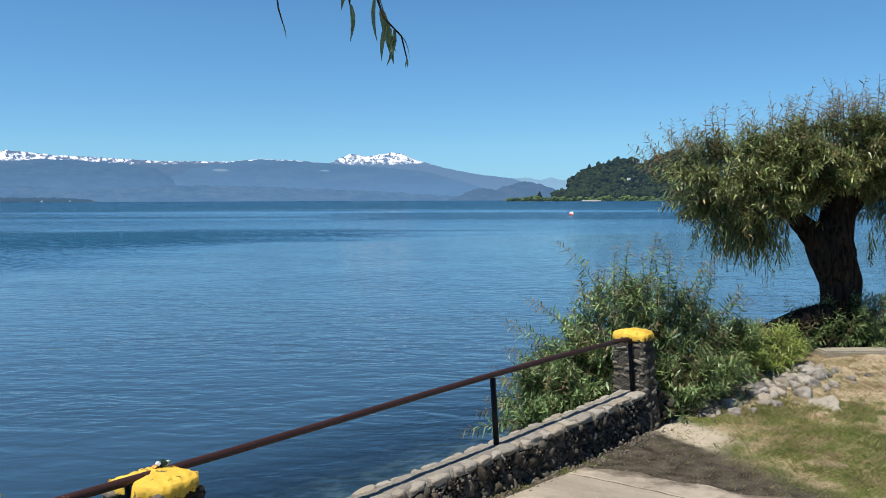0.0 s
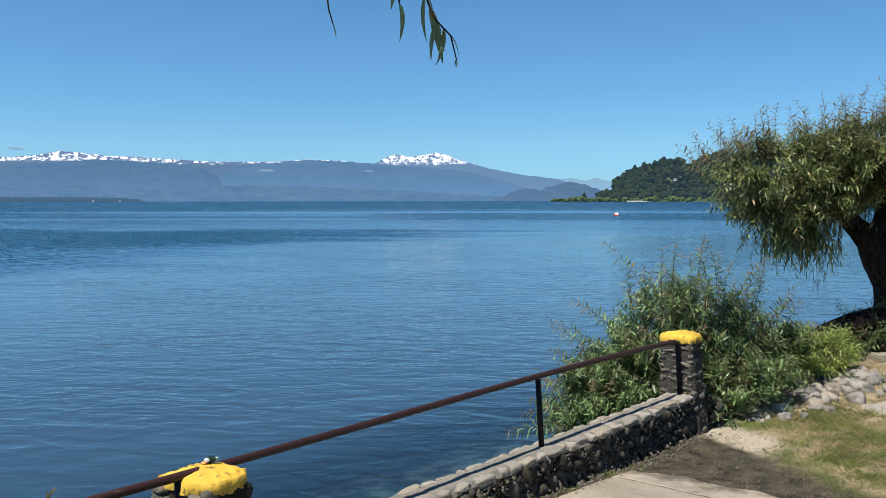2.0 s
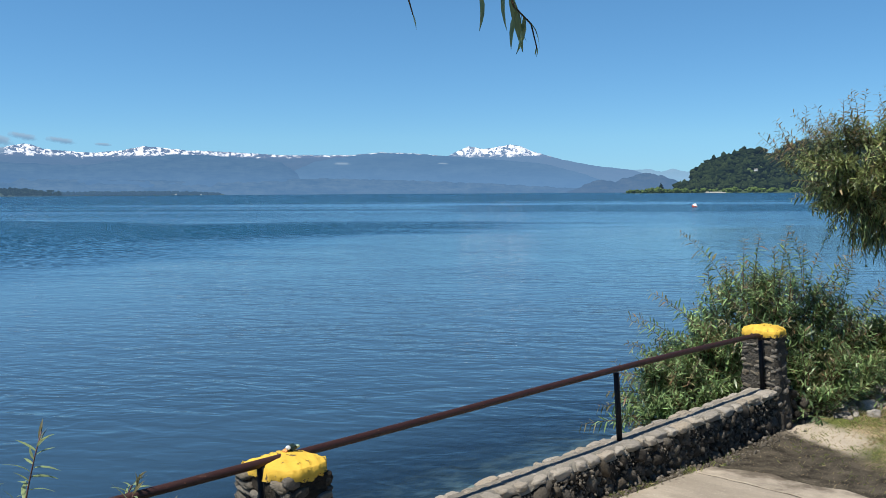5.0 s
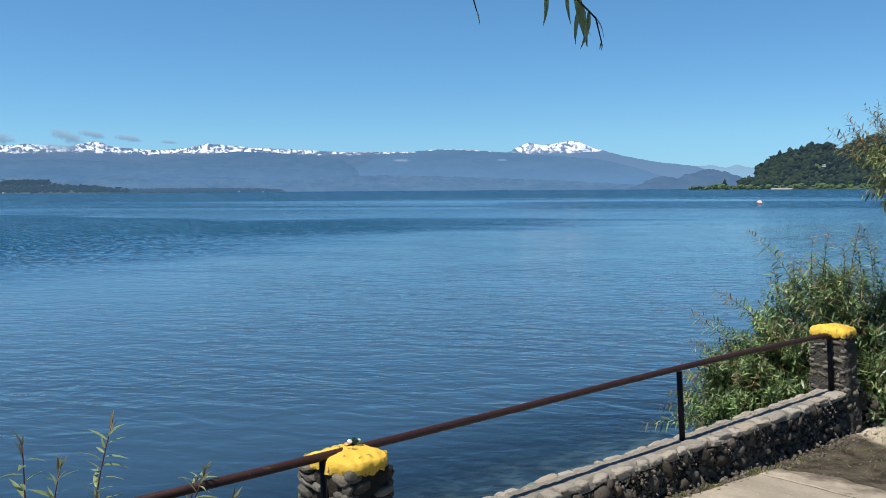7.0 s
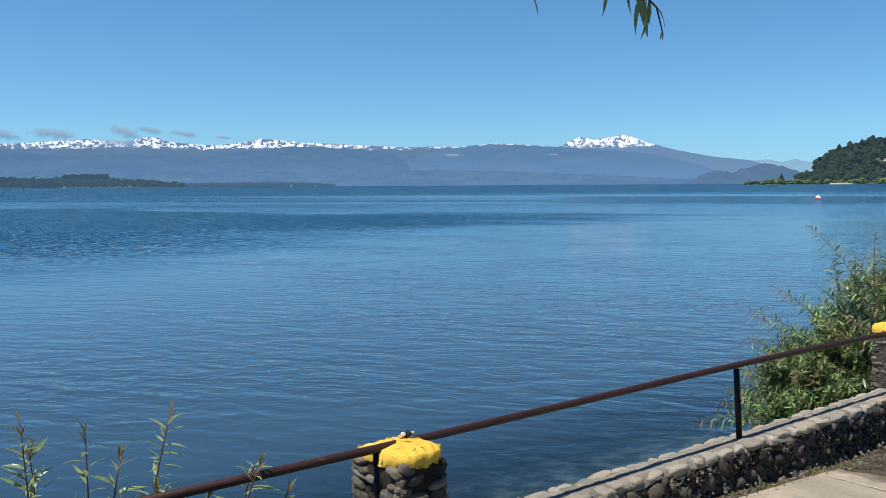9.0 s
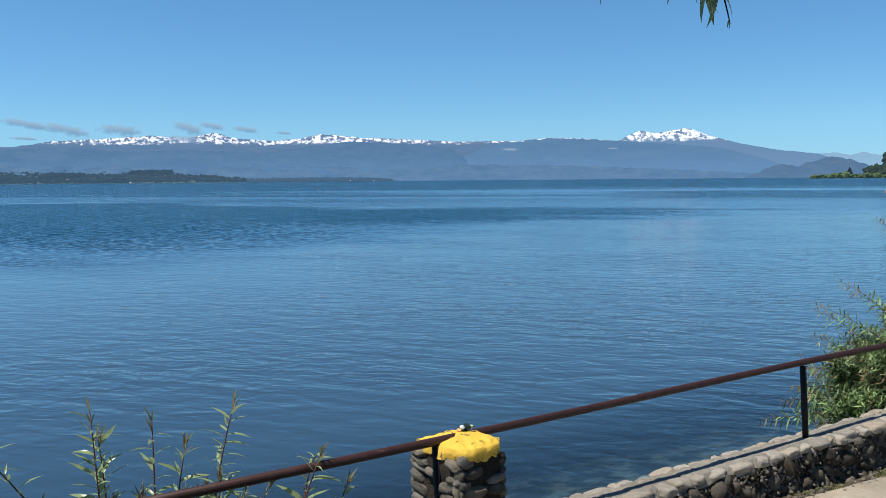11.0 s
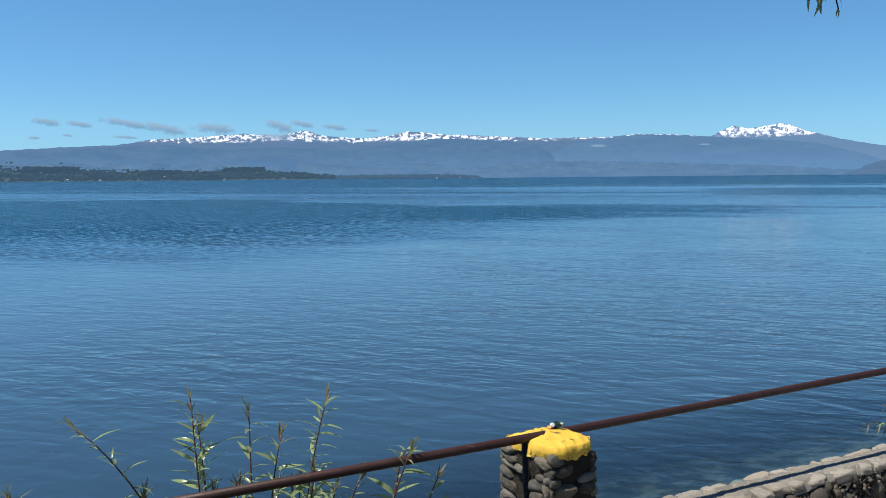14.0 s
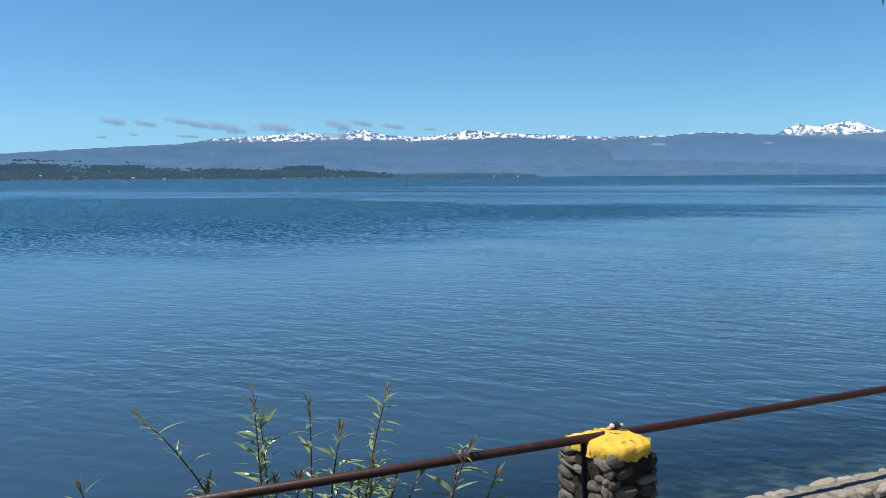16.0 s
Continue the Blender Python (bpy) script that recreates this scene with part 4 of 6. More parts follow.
for k in range(40):     # rubble at the wall's end, past the pillar
    w = rr.uniform(0.02, 0.055)
    m = Matrix.Translation((rr.uniform(-0.72, -0.36), rr.uniform(0.0, 0.24), 0.80 + rr.uniform(0.0, 0.22))) @ rot(rr, 0.7) @ Matrix.Diagonal((w, w * 0.8, w * 0.7, 1))
    piece("cobble", cobbles[rr.randrange(10)], wall, m)
# gravel and crumbs of mortar between the cobbles and fallen at the foot
M_CRUMB = stone_material("mortar_crumb", (0.02, 0.017, 0.013), (0.17, 0.15, 0.12), grain=30.0)
chips = [stone_mesh("crumb", M_CRUMB, 140 + k, 1, 0.35, 0.5) for k in range(5)]
verts, faces = [], []
for k in range(2500):
    if k < 1900:
        u, v, z, s = face_spot(rr, -0.4, 5.3)
        w = 0.006 + 0.014 * rr.random() ** 2
        v += rr.uniform(-0.004, 0.012)
    else:
        u, v = rr.uniform(-0.35, 5.3), 0.17 + 0.20 * rr.random() ** 1.7
        w = 0.004 + 0.022 * rr.random() ** 3.5
        z = land_z(u, v) + 0.2 * w + 0.05 * max(0.0, 0.24 - v) * rr.random() / 0.07
    m = Matrix.Translation((u, v, z)) @ rot(rr, 1.5) @ Matrix.Diagonal((w, w * 0.8, w * 0.65, 1))
    me, n = chips[rr.randrange(5)], len(verts)
    verts += [tuple(m @ q.co) for q in me.vertices]
    faces += [tuple(n + i for i in f.vertices) for f in me.polygons]
tagged(part("crumbs", mesh_of("crumbs", verts, faces, M_CRUMB), None, wall, "gravel and crumbs of old mortar"), kind="stuff")

# ---- the pillars ----
pstones = [stone_mesh("stone", M_PILLAR, 40 + s, 3, 0.26, 0.55) for s in range(8)]


def pillar(name, label, u0, u1, v0, v1, z0, z1, cap_h, seed, groove, mortar, over, square, rim, dome):
    """A square pillar of mortared stones with a domed, yellow-painted cement cap."""
    rr = random.Random(seed)
    t = thing(name, label, "pillar", WALL, "pillars of the railing")
    core = box(u0 + 0.014, u1 - 0.014, v0 + 0.014, v1 - 0.014, z0, z1 - 0.005, 0, 22)
    mid = Vector(((u0 + u1) / 2, (v0 + v1) / 2, 0))
    for v in core.verts:      # hand-thrown mortar, rough all over
        out = Vector((v.co.x - mid.x, v.co.y - mid.y, 0)).normalized()
        v.co += out * (0.020 * noise.noise(v.co * 13 + Vector((seed, 0, 0))) + 0.014 * abs(noise.noise(v.co * 33)) + 0.006 * noise.noise(v.co * 80))
    part("core", core, mortar, t, "dark rough mortar core")
    for side in range(4):
        a0, a1 = (v0, v1) if side < 2 else (u0, u1)
        z = z0 + 0.03
        while z < z1 - 0.045:
            h = rr.uniform(0.018, 0.036) if groove else rr.uniform(0.013, 0.025)
            a = a0 + 0.004
            while a < a1 - 0.02:
                w = min(rr.uniform(0.038, 0.080), (a1 - a) / 2)
                c, depth = a + w, rr.uniform(0.022, 0.036)
                o = rr.uniform(-0.006, 0.012) if groove else rr.uniform(-0.023, -0.006)
                if side == 0:
                    pos, s = (u1 - 0.018 + o, c, z + h), (depth, w, h)
                elif side == 1:
                    pos, s = (u0 + 0.018 - o, c, z + h), (depth, w, h)
                elif side == 2:
                    pos, s = (c, v1 - 0.018 + o, z + h), (w, depth, h)
                else:
                    pos, s = (c, v0 + 0.018 - o, z + h), (w, depth, h)
                if not (side == 0 and groove and abs(c) < w * 0.6 + 0.016) and rr.random() < ((0.3 if groove else 0.34) if side == 2 else 0.9 if groove else 0.62):
                    piece("stone", pstones[rr.randrange(8)], t, Matrix.Translation(pos) @ rot(rr, 0.2) @ Matrix.Diagonal((*s, 1)))
                a += 2 * w * 0.97
            z += 2 * h * 0.95
    # the cap, moulded by hand: highest inland of the rail, which lies in a groove
    n, verts = 26, []
    cu, cv, hu, hv = (u0 + u1) / 2, (v0 + v1) / 2, (u1 - u0) / 2 + over, (v1 - v0) / 2 + over
    for j in range(14):
        for k in range(4 * n):
            a = 2 * math.pi * k / (4 * n)
            c, s = math.cos(a), math.sin(a)
            f = 1 / (abs(c) ** square + abs(s) ** square) ** (1 / square)
            if j < 3:
                rad, z = (0.985, 1.015, 1.0)[j], z1 + (-0.008, 0.010, rim)[j]
            else:
                q = (j - 2) / 11
                rad = max(0.0, 1 - q ** 1.5) if j < 13 else 0.0
                z = z1 + rim + (cap_h - rim) * (1 - rad ** dome)
            p = Vector((cu + hu * f * c * rad, cv + hv * f * s * rad, z))
            if j == 0 and groove:
                p.z -= 0.16 * max(0.0, -0.02 - p.y)
            if j > 1:
                p.z -= 0.20 * max(0.0, 0.02 - p.y) * groove
            if j > 2:
                if groove and p.x > cu + 0.02:
                    dip = math.exp(-(p.y / 0.032) ** 2) * smooth(cu + 0.02, cu + 0.06, p.x)
                    p.z = p.z * (1 - dip) + min(p.z, RAIL_Z - 0.005) * dip
            d = (0.012 if groove else 0.018) * noise.noise(p * 8 + Vector((seed, 0, 0))) + (0.013 if j < 6 else 0.006) * noise.noise(p * 24) + 0.005 * noise.noise(p * 60) - (0.020 if groove else 0.008) * abs(noise.noise(p * 12 + Vector((0, 0, seed * 3))))
            ragged = (0.030, 0.018, 0.006)[j] * (noise.noise(Vector((p.x * 9, p.y * 9, seed))) + 0.7 * noise.noise(Vector((p.x * 31, p.y * 31, seed)))) - 0.008 * (j == 0) if j < 3 else 0.0
            verts.append((p.x + c * d, p.y + s * d, p.z + d * 0.7 + ragged))
    m = 4 * n
    faces = [(j * m + k, j * m + (k + 1) % m, (j + 1) * m + (k + 1) % m, (j + 1) * m + k) for j in range(13) for k in range(m)]
    part("cap", mesh_of("cap", verts, faces, M_YELLOW), None, t, "chipped yellow-painted cement cap")
    if not groove:      # mortar thickening towards the foot on the inland side
        verts, faces = [], []
        for i in range(15):
            k = i / 14
            z = z0 - 0.1 + (z1 - 0.12 - z0 + 0.1) * k
            out = v1 + 0.002 + 0.105 * (1 - k) ** 1.4
            for j in range(13):
                u = u0 + 0.01 + (u1 - u0 - 0.02) * j / 12
                w = 0.020 * noise.noise(Vector((u * 9, z * 9, 3))) + 0.012 * noise.noise(Vector((u * 27, z * 27, 3)))
                verts.append((u + (0.03 * (1 - k) if j == 12 else 0), (v1 - 0.05 if j in (0, 12) else out + w), z))
            if i:
                a = 13 * (i - 1)
                faces += [(a + q, a + q + 1, a + q + 14, a + q + 13) for q in range(12)]
        part("buttress", mesh_of("buttress", verts, faces, mortar), None, t, "rough mortar thickened towards the foot")
        for _ in range(34):
            k = rr.random() * 0.95
            h = rr.uniform(0.016, 0.034)
            pos = (rr.uniform(u0 + 0.03, u1 - 0.02), v1 - 0.012 + 0.105 * (1 - k) ** 1.4, z0 - 0.1 + (z1 - 0.12 - z0 + 0.1) * k)
            piece("stone", pstones[rr.randrange(8)], t, Matrix.Translation(pos) @ rot(rr, 0.5) @ Matrix.Diagonal((h * rr.uniform(1.0, 1.8), h, h, 1)))
    return t


pillar("stone_pillar", "square stone pillar with yellow cap at the wall's far end", -0.315, -0.05, -0.21, 0.14, 0.72, 1.695, 0.092, 1, False, M_FLUSH, 0.004, 6.5, 0.050, 4.5)
pillar("stone_pillar", "square stone pillar with worn yellow cap beside the rail", 5.345, 5.65, -0.24, 0.205, 0.85, 1.665, 0.094, 2, True, M_MORTAR_SHADED, 0.012, 3.6, 0.052, 2.6)

# ---- the handrail ----
rail = thing("handrail", "maroon-painted steel pipe handrail on dark posts above the wall", "railing", WALL)
pts = [(9.4, 0, RAIL_Z + 0.008), (6.0, 0, RAIL_Z + 0.008), (5.0, 0, RAIL_Z + 0.010), (4.2, 0, RAIL_Z + 0.014), (3.3, 0, RAIL_Z + 0.021), (2.43, 0, RAIL_Z + 0.025),
       (1.5, 0, RAIL_Z + 0.022), (0.7, 0, RAIL_Z + 0.012), (0.10, 0, RAIL_Z + 0.003), (0.03, 0, RAIL_Z - 0.004), (-0.005, 0, RAIL_Z - 0.018), (-0.018, 0, RAIL_Z - 0.045)]
part("rail", mesh_of("rail", *tube(pts, 0.0228, 16), M_RAIL), None, rail, "maroon-painted round pipe")
for u, z0 in ((-0.018, 1.17), (2.435, 1.16), (5.648, 0.9), (8.3, 1.16)):
    part("post", mesh_of("post", *tube([(u - 0.018, 0.024, z0), (u, 0, RAIL_Z - 0.004)], 0.0225, 12), M_POST), None, rail, "dark-painted steel post")


# ---- willows ----
def leaf_arrays(base, way, length, width, droop, side):
    """Narrow pointed leaves as verts and faces: rows of base points, directions, lengths, widths."""
    base, way = np.asarray(base, float), np.asarray(way, float)
    way = way / np.linalg.norm(way, axis=1, keepdims=True)
    side = np.cross(way, np.asarray(side, float))
    side /= np.linalg.norm(side, axis=1, keepdims=True) + 1e-9
    L, W, D = np.asarray(length)[:, None], np.asarray(width)[:, None], np.asarray(droop)[:, None]
    down = np.array([[0, 0, -1.0]])

    def at(s):
        return base + way * L * s + down * D * L * s * s

    rows = [at(0.0), at(0.32) - side * W * 0.5, at(0.32) + side * W * 0.5, at(0.68) - side * W * 0.4, at(0.68) + side * W * 0.4, at(1.0)]
    verts = np.stack(rows, 1).reshape(-1, 3)
    n = len(base)
    k = (np.arange(n) * 6)[:, None]
    tris = np.concatenate([k + [0, 2, 1], k + [3, 4, 5]])
    quads = k + [1, 2, 4, 3]
    return verts.tolist(), [tuple(t) for t in tris.tolist()] + [tuple(q) for q in quads.tolist()]


def shoot_curve(p, d, length, bend, steps=6):
    """Points of a shoot that starts along d and bends by the vector bend."""
    p, d, bend = Vector(p), Vector(d).normalized(), Vector(bend)
    return [p + d * length * s + bend * length * s * s for s in [k / steps for k in range(steps + 1)]]


def along(pts, s):
    k = min(len(pts) - 2, int(s * (len(pts) - 1)))
    f = s * (len(pts) - 1) - k
    return pts[k].lerp(pts[k + 1], f), (pts[k + 1] - pts[k]).normalized()


def dress(pts, n, rr, size, start=0.15, width=0.15, hang=0.25, angle=0.8):
    """Leaves set round a shoot, smaller towards its tip: rows of base, way, length, width, droop, side."""
    out = []
    turn = rr.uniform(0, 6.28)
    for k in range(n):
        s = start + (1 - start) * (k + rr.uniform(-0.3, 0.3)) / max(1, n - 1)
        s = min(0.999, max(0.0, s))
        p, t = along(pts, s)
        turn += 2.4 + rr.uniform(-0.5, 0.5)
        a = t.orthogonal().normalized()
        b = t.cross(a)
        out_ = a * math.cos(turn) + b * math.sin(turn)
        w = t * (1 - angle * 0.6) + out_ * angle + Vector((0, 0, rr.uniform(-0.3, 0.2)))
        L = size * rr.uniform(0.7, 1.15) * (1 - 0.45 * max(0, s - 0.6) / 0.4)
        up = Vector((rr.uniform(-0.5, 0.5), rr.uniform(-0.5, 0.5), 1))
        out.append((tuple(p), tuple(w), L, L * width * rr.uniform(0.8, 1.15), hang * rr.uniform(0.2, 1.4), tuple(up)))
    return out


def leaves_mesh(name, rows, material):
    return mesh_of(name, *leaf_arrays(*zip(*rows)), material)


def in_ball(rr, shell=0.5):
    while True:
        p = Vector((rr.uniform(-1, 1), rr.uniform(-1, 1), rr.uniform(-1, 1)))
        if p.length <= 1 and (p.length > shell or rr.random() < 0.35):
            return p


def foliage(lobes, count, rr, size, length, per, hang=0.25, droop=-0.2, lift=0.5, young=0.0, width=0.185, shell=0.5, clumps=0):
    """Leafy shoots filling the given lobes (centre, radii): stems, leaves and young leaves."""
    stems, leaves, tips = [], [], []
    volume = [rx * ry * rz for _, (rx, ry, rz) in lobes]
    heads = [(*rr.choices(lobes, volume)[0], in_ball(rr, 0.75)) for _ in range(clumps)]
    for _ in range(count):
        (c, rad) = rr.choices(lobes, volume)[0]
        q = in_ball(rr, shell)
        if heads and rr.random() < 0.8:      # most shoots gather in tufts near the outside
            c, rad, q = heads[rr.randrange(clumps)]
            q = q + Vector([rr.gauss(0, 0.09) for _ in range(3)])
        p = Vector((c[0] + q.x * rad[0], c[1] + q.y * rad[1], c[2] + q.z * rad[2]))
        d = Vector((q.x, q.y, q.z * 0.6 + lift)) + Vector([rr.uniform(-0.4, 0.4) for _ in range(3)])
        L = length * rr.uniform(0.6, 1.3)
        low = max(0.0, -q.z)
        pts = shoot_curve(p - d.normalized() * L * 0.5, d, L, (0, 0, droop * (0.6 + 1.6 * low)))
        stems.append(tube(pts[::2], [0.006, 0.004, 0.003, 0.0015], 3, False))
        (tips if rr.random() < young * (0.3 + max(0, q.z)) else leaves).extend(dress(pts, per, rr, size, 0.1, width, hang))
    return stems, leaves, tips


def willow_shrub(name, label, lobes, count, seed, roots, size=0.15, tall=(), young=0.22, material=None):
    rr = random.Random(seed)
    t = thing(name, label, "shrub")
    stems, leaves, tips = foliage(lobes, count, rr, size, 0.38, 18, young=young, lift=0.7, droop=-0.15, hang=0.15, width=0.18, clumps=max(8, count // 10))
    for k in range(26):     # main stems from the root area into the lobes
        c, rad = lobes[rr.randrange(len(lobes))]
        a = Vector(roots[rr.randrange(len(roots))]) + Vector((rr.uniform(-0.25, 0.25), rr.uniform(-0.2, 0.2), 0))
        b = Vector((c[0] + rr.uniform(-0.7, 0.7) * rad[0], c[1] + rr.uniform(-0.7, 0.7) * rad[1], c[2] + rr.uniform(0, 0.8) * rad[2]))
        mid = (a + b) / 2 + Vector((rr.uniform(-0.1, 0.1), rr.uniform(-0.1, 0.1), 0.15))
        stems.append(tube([a, a.lerp(mid, 0.5) + Vector((0, 0, 0.05)), mid, b], [0.018, 0.014, 0.011, 0.005], 5, False))
    tall = list(tall)
    for k in range(len(tall) * 3):      # and more, close beside them
        p, d, L = tall[rr.randrange(len(tall))]
        tall.append(((p[0] + rr.uniform(-0.3, 0.3), p[1] + rr.uniform(-0.3, 0.3), p[2] - rr.uniform(0.0, 0.35)), (d[0] + rr.uniform(-0.3, 0.3), rr.uniform(-0.3, 0.2), d[2]), L * rr.uniform(0.6, 1.0)))
    for p, d, L in tall:    # long free shoots above the mass
        pts = shoot_curve(p, d, L * 1.15, (rr.uniform(-0.35, 0.3), 0, -0.2))
        stems.append(tube(pts, [0.0048, 0.0044, 0.004, 0.0034, 0.0027, 0.002, 0.0013], 4, False))
        rows = dress(pts, int(L * 80), rr, size * 1.08, 0.05, 0.15, 0.4, 0.85)
        cut = int(len(rows) * 0.7)
        leaves += rows[:cut]
        tips += rows[cut:]
    tagged(part("branchwork", mesh_of("branchwork", *join(stems), M_TWIG), None, t, "thin reddish-brown stems"), kind="stuff")
    tagged(part("foliage", leaves_mesh("foliage", leaves, material or M_LEAF), None, t, "narrow green willow leaves"), kind="stuff")
    if tips:
        tagged(part("young_foliage", leaves_mesh("young_foliage", tips, M_LEAF_TIP), None, t, "reddish young leaves at the tips"), kind="stuff")
    return t


willow_shrub("willow_shrub", "dense green willow shrub growing from the bank behind the pillar",
             [((1.05, 9.55, 0.85), (0.50, 0.55, 0.60)), ((1.55, 9.75, 1.10), (0.55, 0.6, 0.70)), ((2.0, 10.15, 1.38), (0.60, 0.55, 0.74)), ((2.6, 10.5, 1.42), (0.66, 0.55, 0.70)), ((2.85, 9.95, 1.04), (0.46, 0.40, 0.42)),
              ((2.48, 9.52, 0.98), (0.48, 0.42, 0.44)), ((1.25, 9.2, 0.85), (0.42, 0.36, 0.42)), ((3.15, 10.6, 1.28), (0.5, 0.42, 0.46))],
             2150, 3, [(1.7, 9.9, 0.2), (2.2, 10.1, 0.5), (2.7, 10.3, 0.6), (1.3, 9.8, 0.0)], size=0.122, young=0.16,
             tall=[((1.75, 9.7, 1.9), (-0.25, 0, 1), 0.85), ((1.9, 9.8, 1.9), (-0.1, 0, 1), 0.75), ((2.0, 9.9, 2.0), (0.05, 0, 1), 0.7), ((2.2, 9.9, 1.9), (0.1, 0, 1), 0.65),
                   ((2.4, 10, 1.9), (0.1, 0, 1), 0.7), ((1.5, 9.7, 1.5), (-0.55, 0, 1), 0.7), ((1.35, 9.7, 1.4), (-0.8, 0, 0.8), 0.65), ((1.2, 9.6, 1.2), (-0.7, 0, 0.7), 0.5),
                   ((2.7, 10.1, 1.8), (0.35, 0, 1), 0.7), ((2.9, 10.3, 1.7), (0.4, 0, 0.9), 0.7), ((3.2, 10.5, 1.5), (0.5, 0, 0.8), 0.6), ((1.0, 9.5, 1.1), (-0.9, 0, 0.35), 0.5),
                   ((0.9, 9.4, 0.9), (-1, 0, 0.1), 0.45), ((0.85, 9.35, 0.7), (-0.8, -0.2, -0.3), 0.4), ((1.6, 9.7, 1.8), (-0.4, 0, 1), 0.6), ((2.55, 10, 1.95), (-0.05, 0, 1), 0.62), ((2.3, 10.1, 1.95), (0.1, 0, 1), 0.85),
                   ((2.55, 10.1, 1.9), (0.05, 0, 1), 0.8), ((2.85, 10.2, 1.8), (0.1, 0, 1), 0.75), ((3.0, 10.3, 1.7), (0.2, 0, 1), 0.7), ((3.2, 10.4, 1.55), (0.25, 0, 1), 0.65), ((3.4, 10.6, 1.4), (0.3, 0, 1), 0.6)])
willow_shrub("willow_shrub", "low light-green willow growth along the stony bank",
             [((3.55, 11.0, 1.15), (0.55, 0.4, 0.38)), ((4.1, 11.4, 1.15), (0.45, 0.35, 0.32)), ((3.3, 10.75, 1.05), (0.4, 0.3, 0.3)), ((3.8, 10.9, 1.2), (0.55, 0.35, 0.34))],
             520, 5, [(3.5, 11.0, 0.8), (4.0, 11.3, 0.85)], size=0.115, young=0.0, material=M_LEAF_LOW,
             tall=[((3.3, 10.9, 1.3), (0.2, 0, 1), 0.55), ((3.7, 11, 1.3), (-0.3, 0, 1), 0.5), ((3.5, 10.9, 1.3), (0.6, 0, 0.8), 0.5)])
willow_shrub("willow_shrub", "willow regrowth crowding round the old trunk",
             [((5.35, 12.5, 1.25), (0.7, 0.35, 0.27)), ((6.2, 12.45, 1.32), (0.8, 0.35, 0.34)), ((4.7, 12.2, 1.2), (0.4, 0.35, 0.25)), ((7.2, 12.6, 1.3), (0.7, 0.4, 0.4)),
              ((5.45, 12.28, 1.36), (0.65, 0.24, 0.34)), ((6.25, 12.25, 1.40), (0.75, 0.24, 0.42)), ((4.85, 12.2, 1.26), (0.38, 0.24, 0.28))],
             900, 6, [(5.2, 12.4, 1.0), (6.0, 12.4, 1.0)], size=0.12, young=0.1,
             tall=[((6.15, 12.2, 1.5), (0.15, 0, 1), 0.7), ((5.9, 12.2, 1.5), (0.3, 0, 1), 0.5), ((4.75, 12, 1.3), (-0.2, 0, 1), 0.55)])


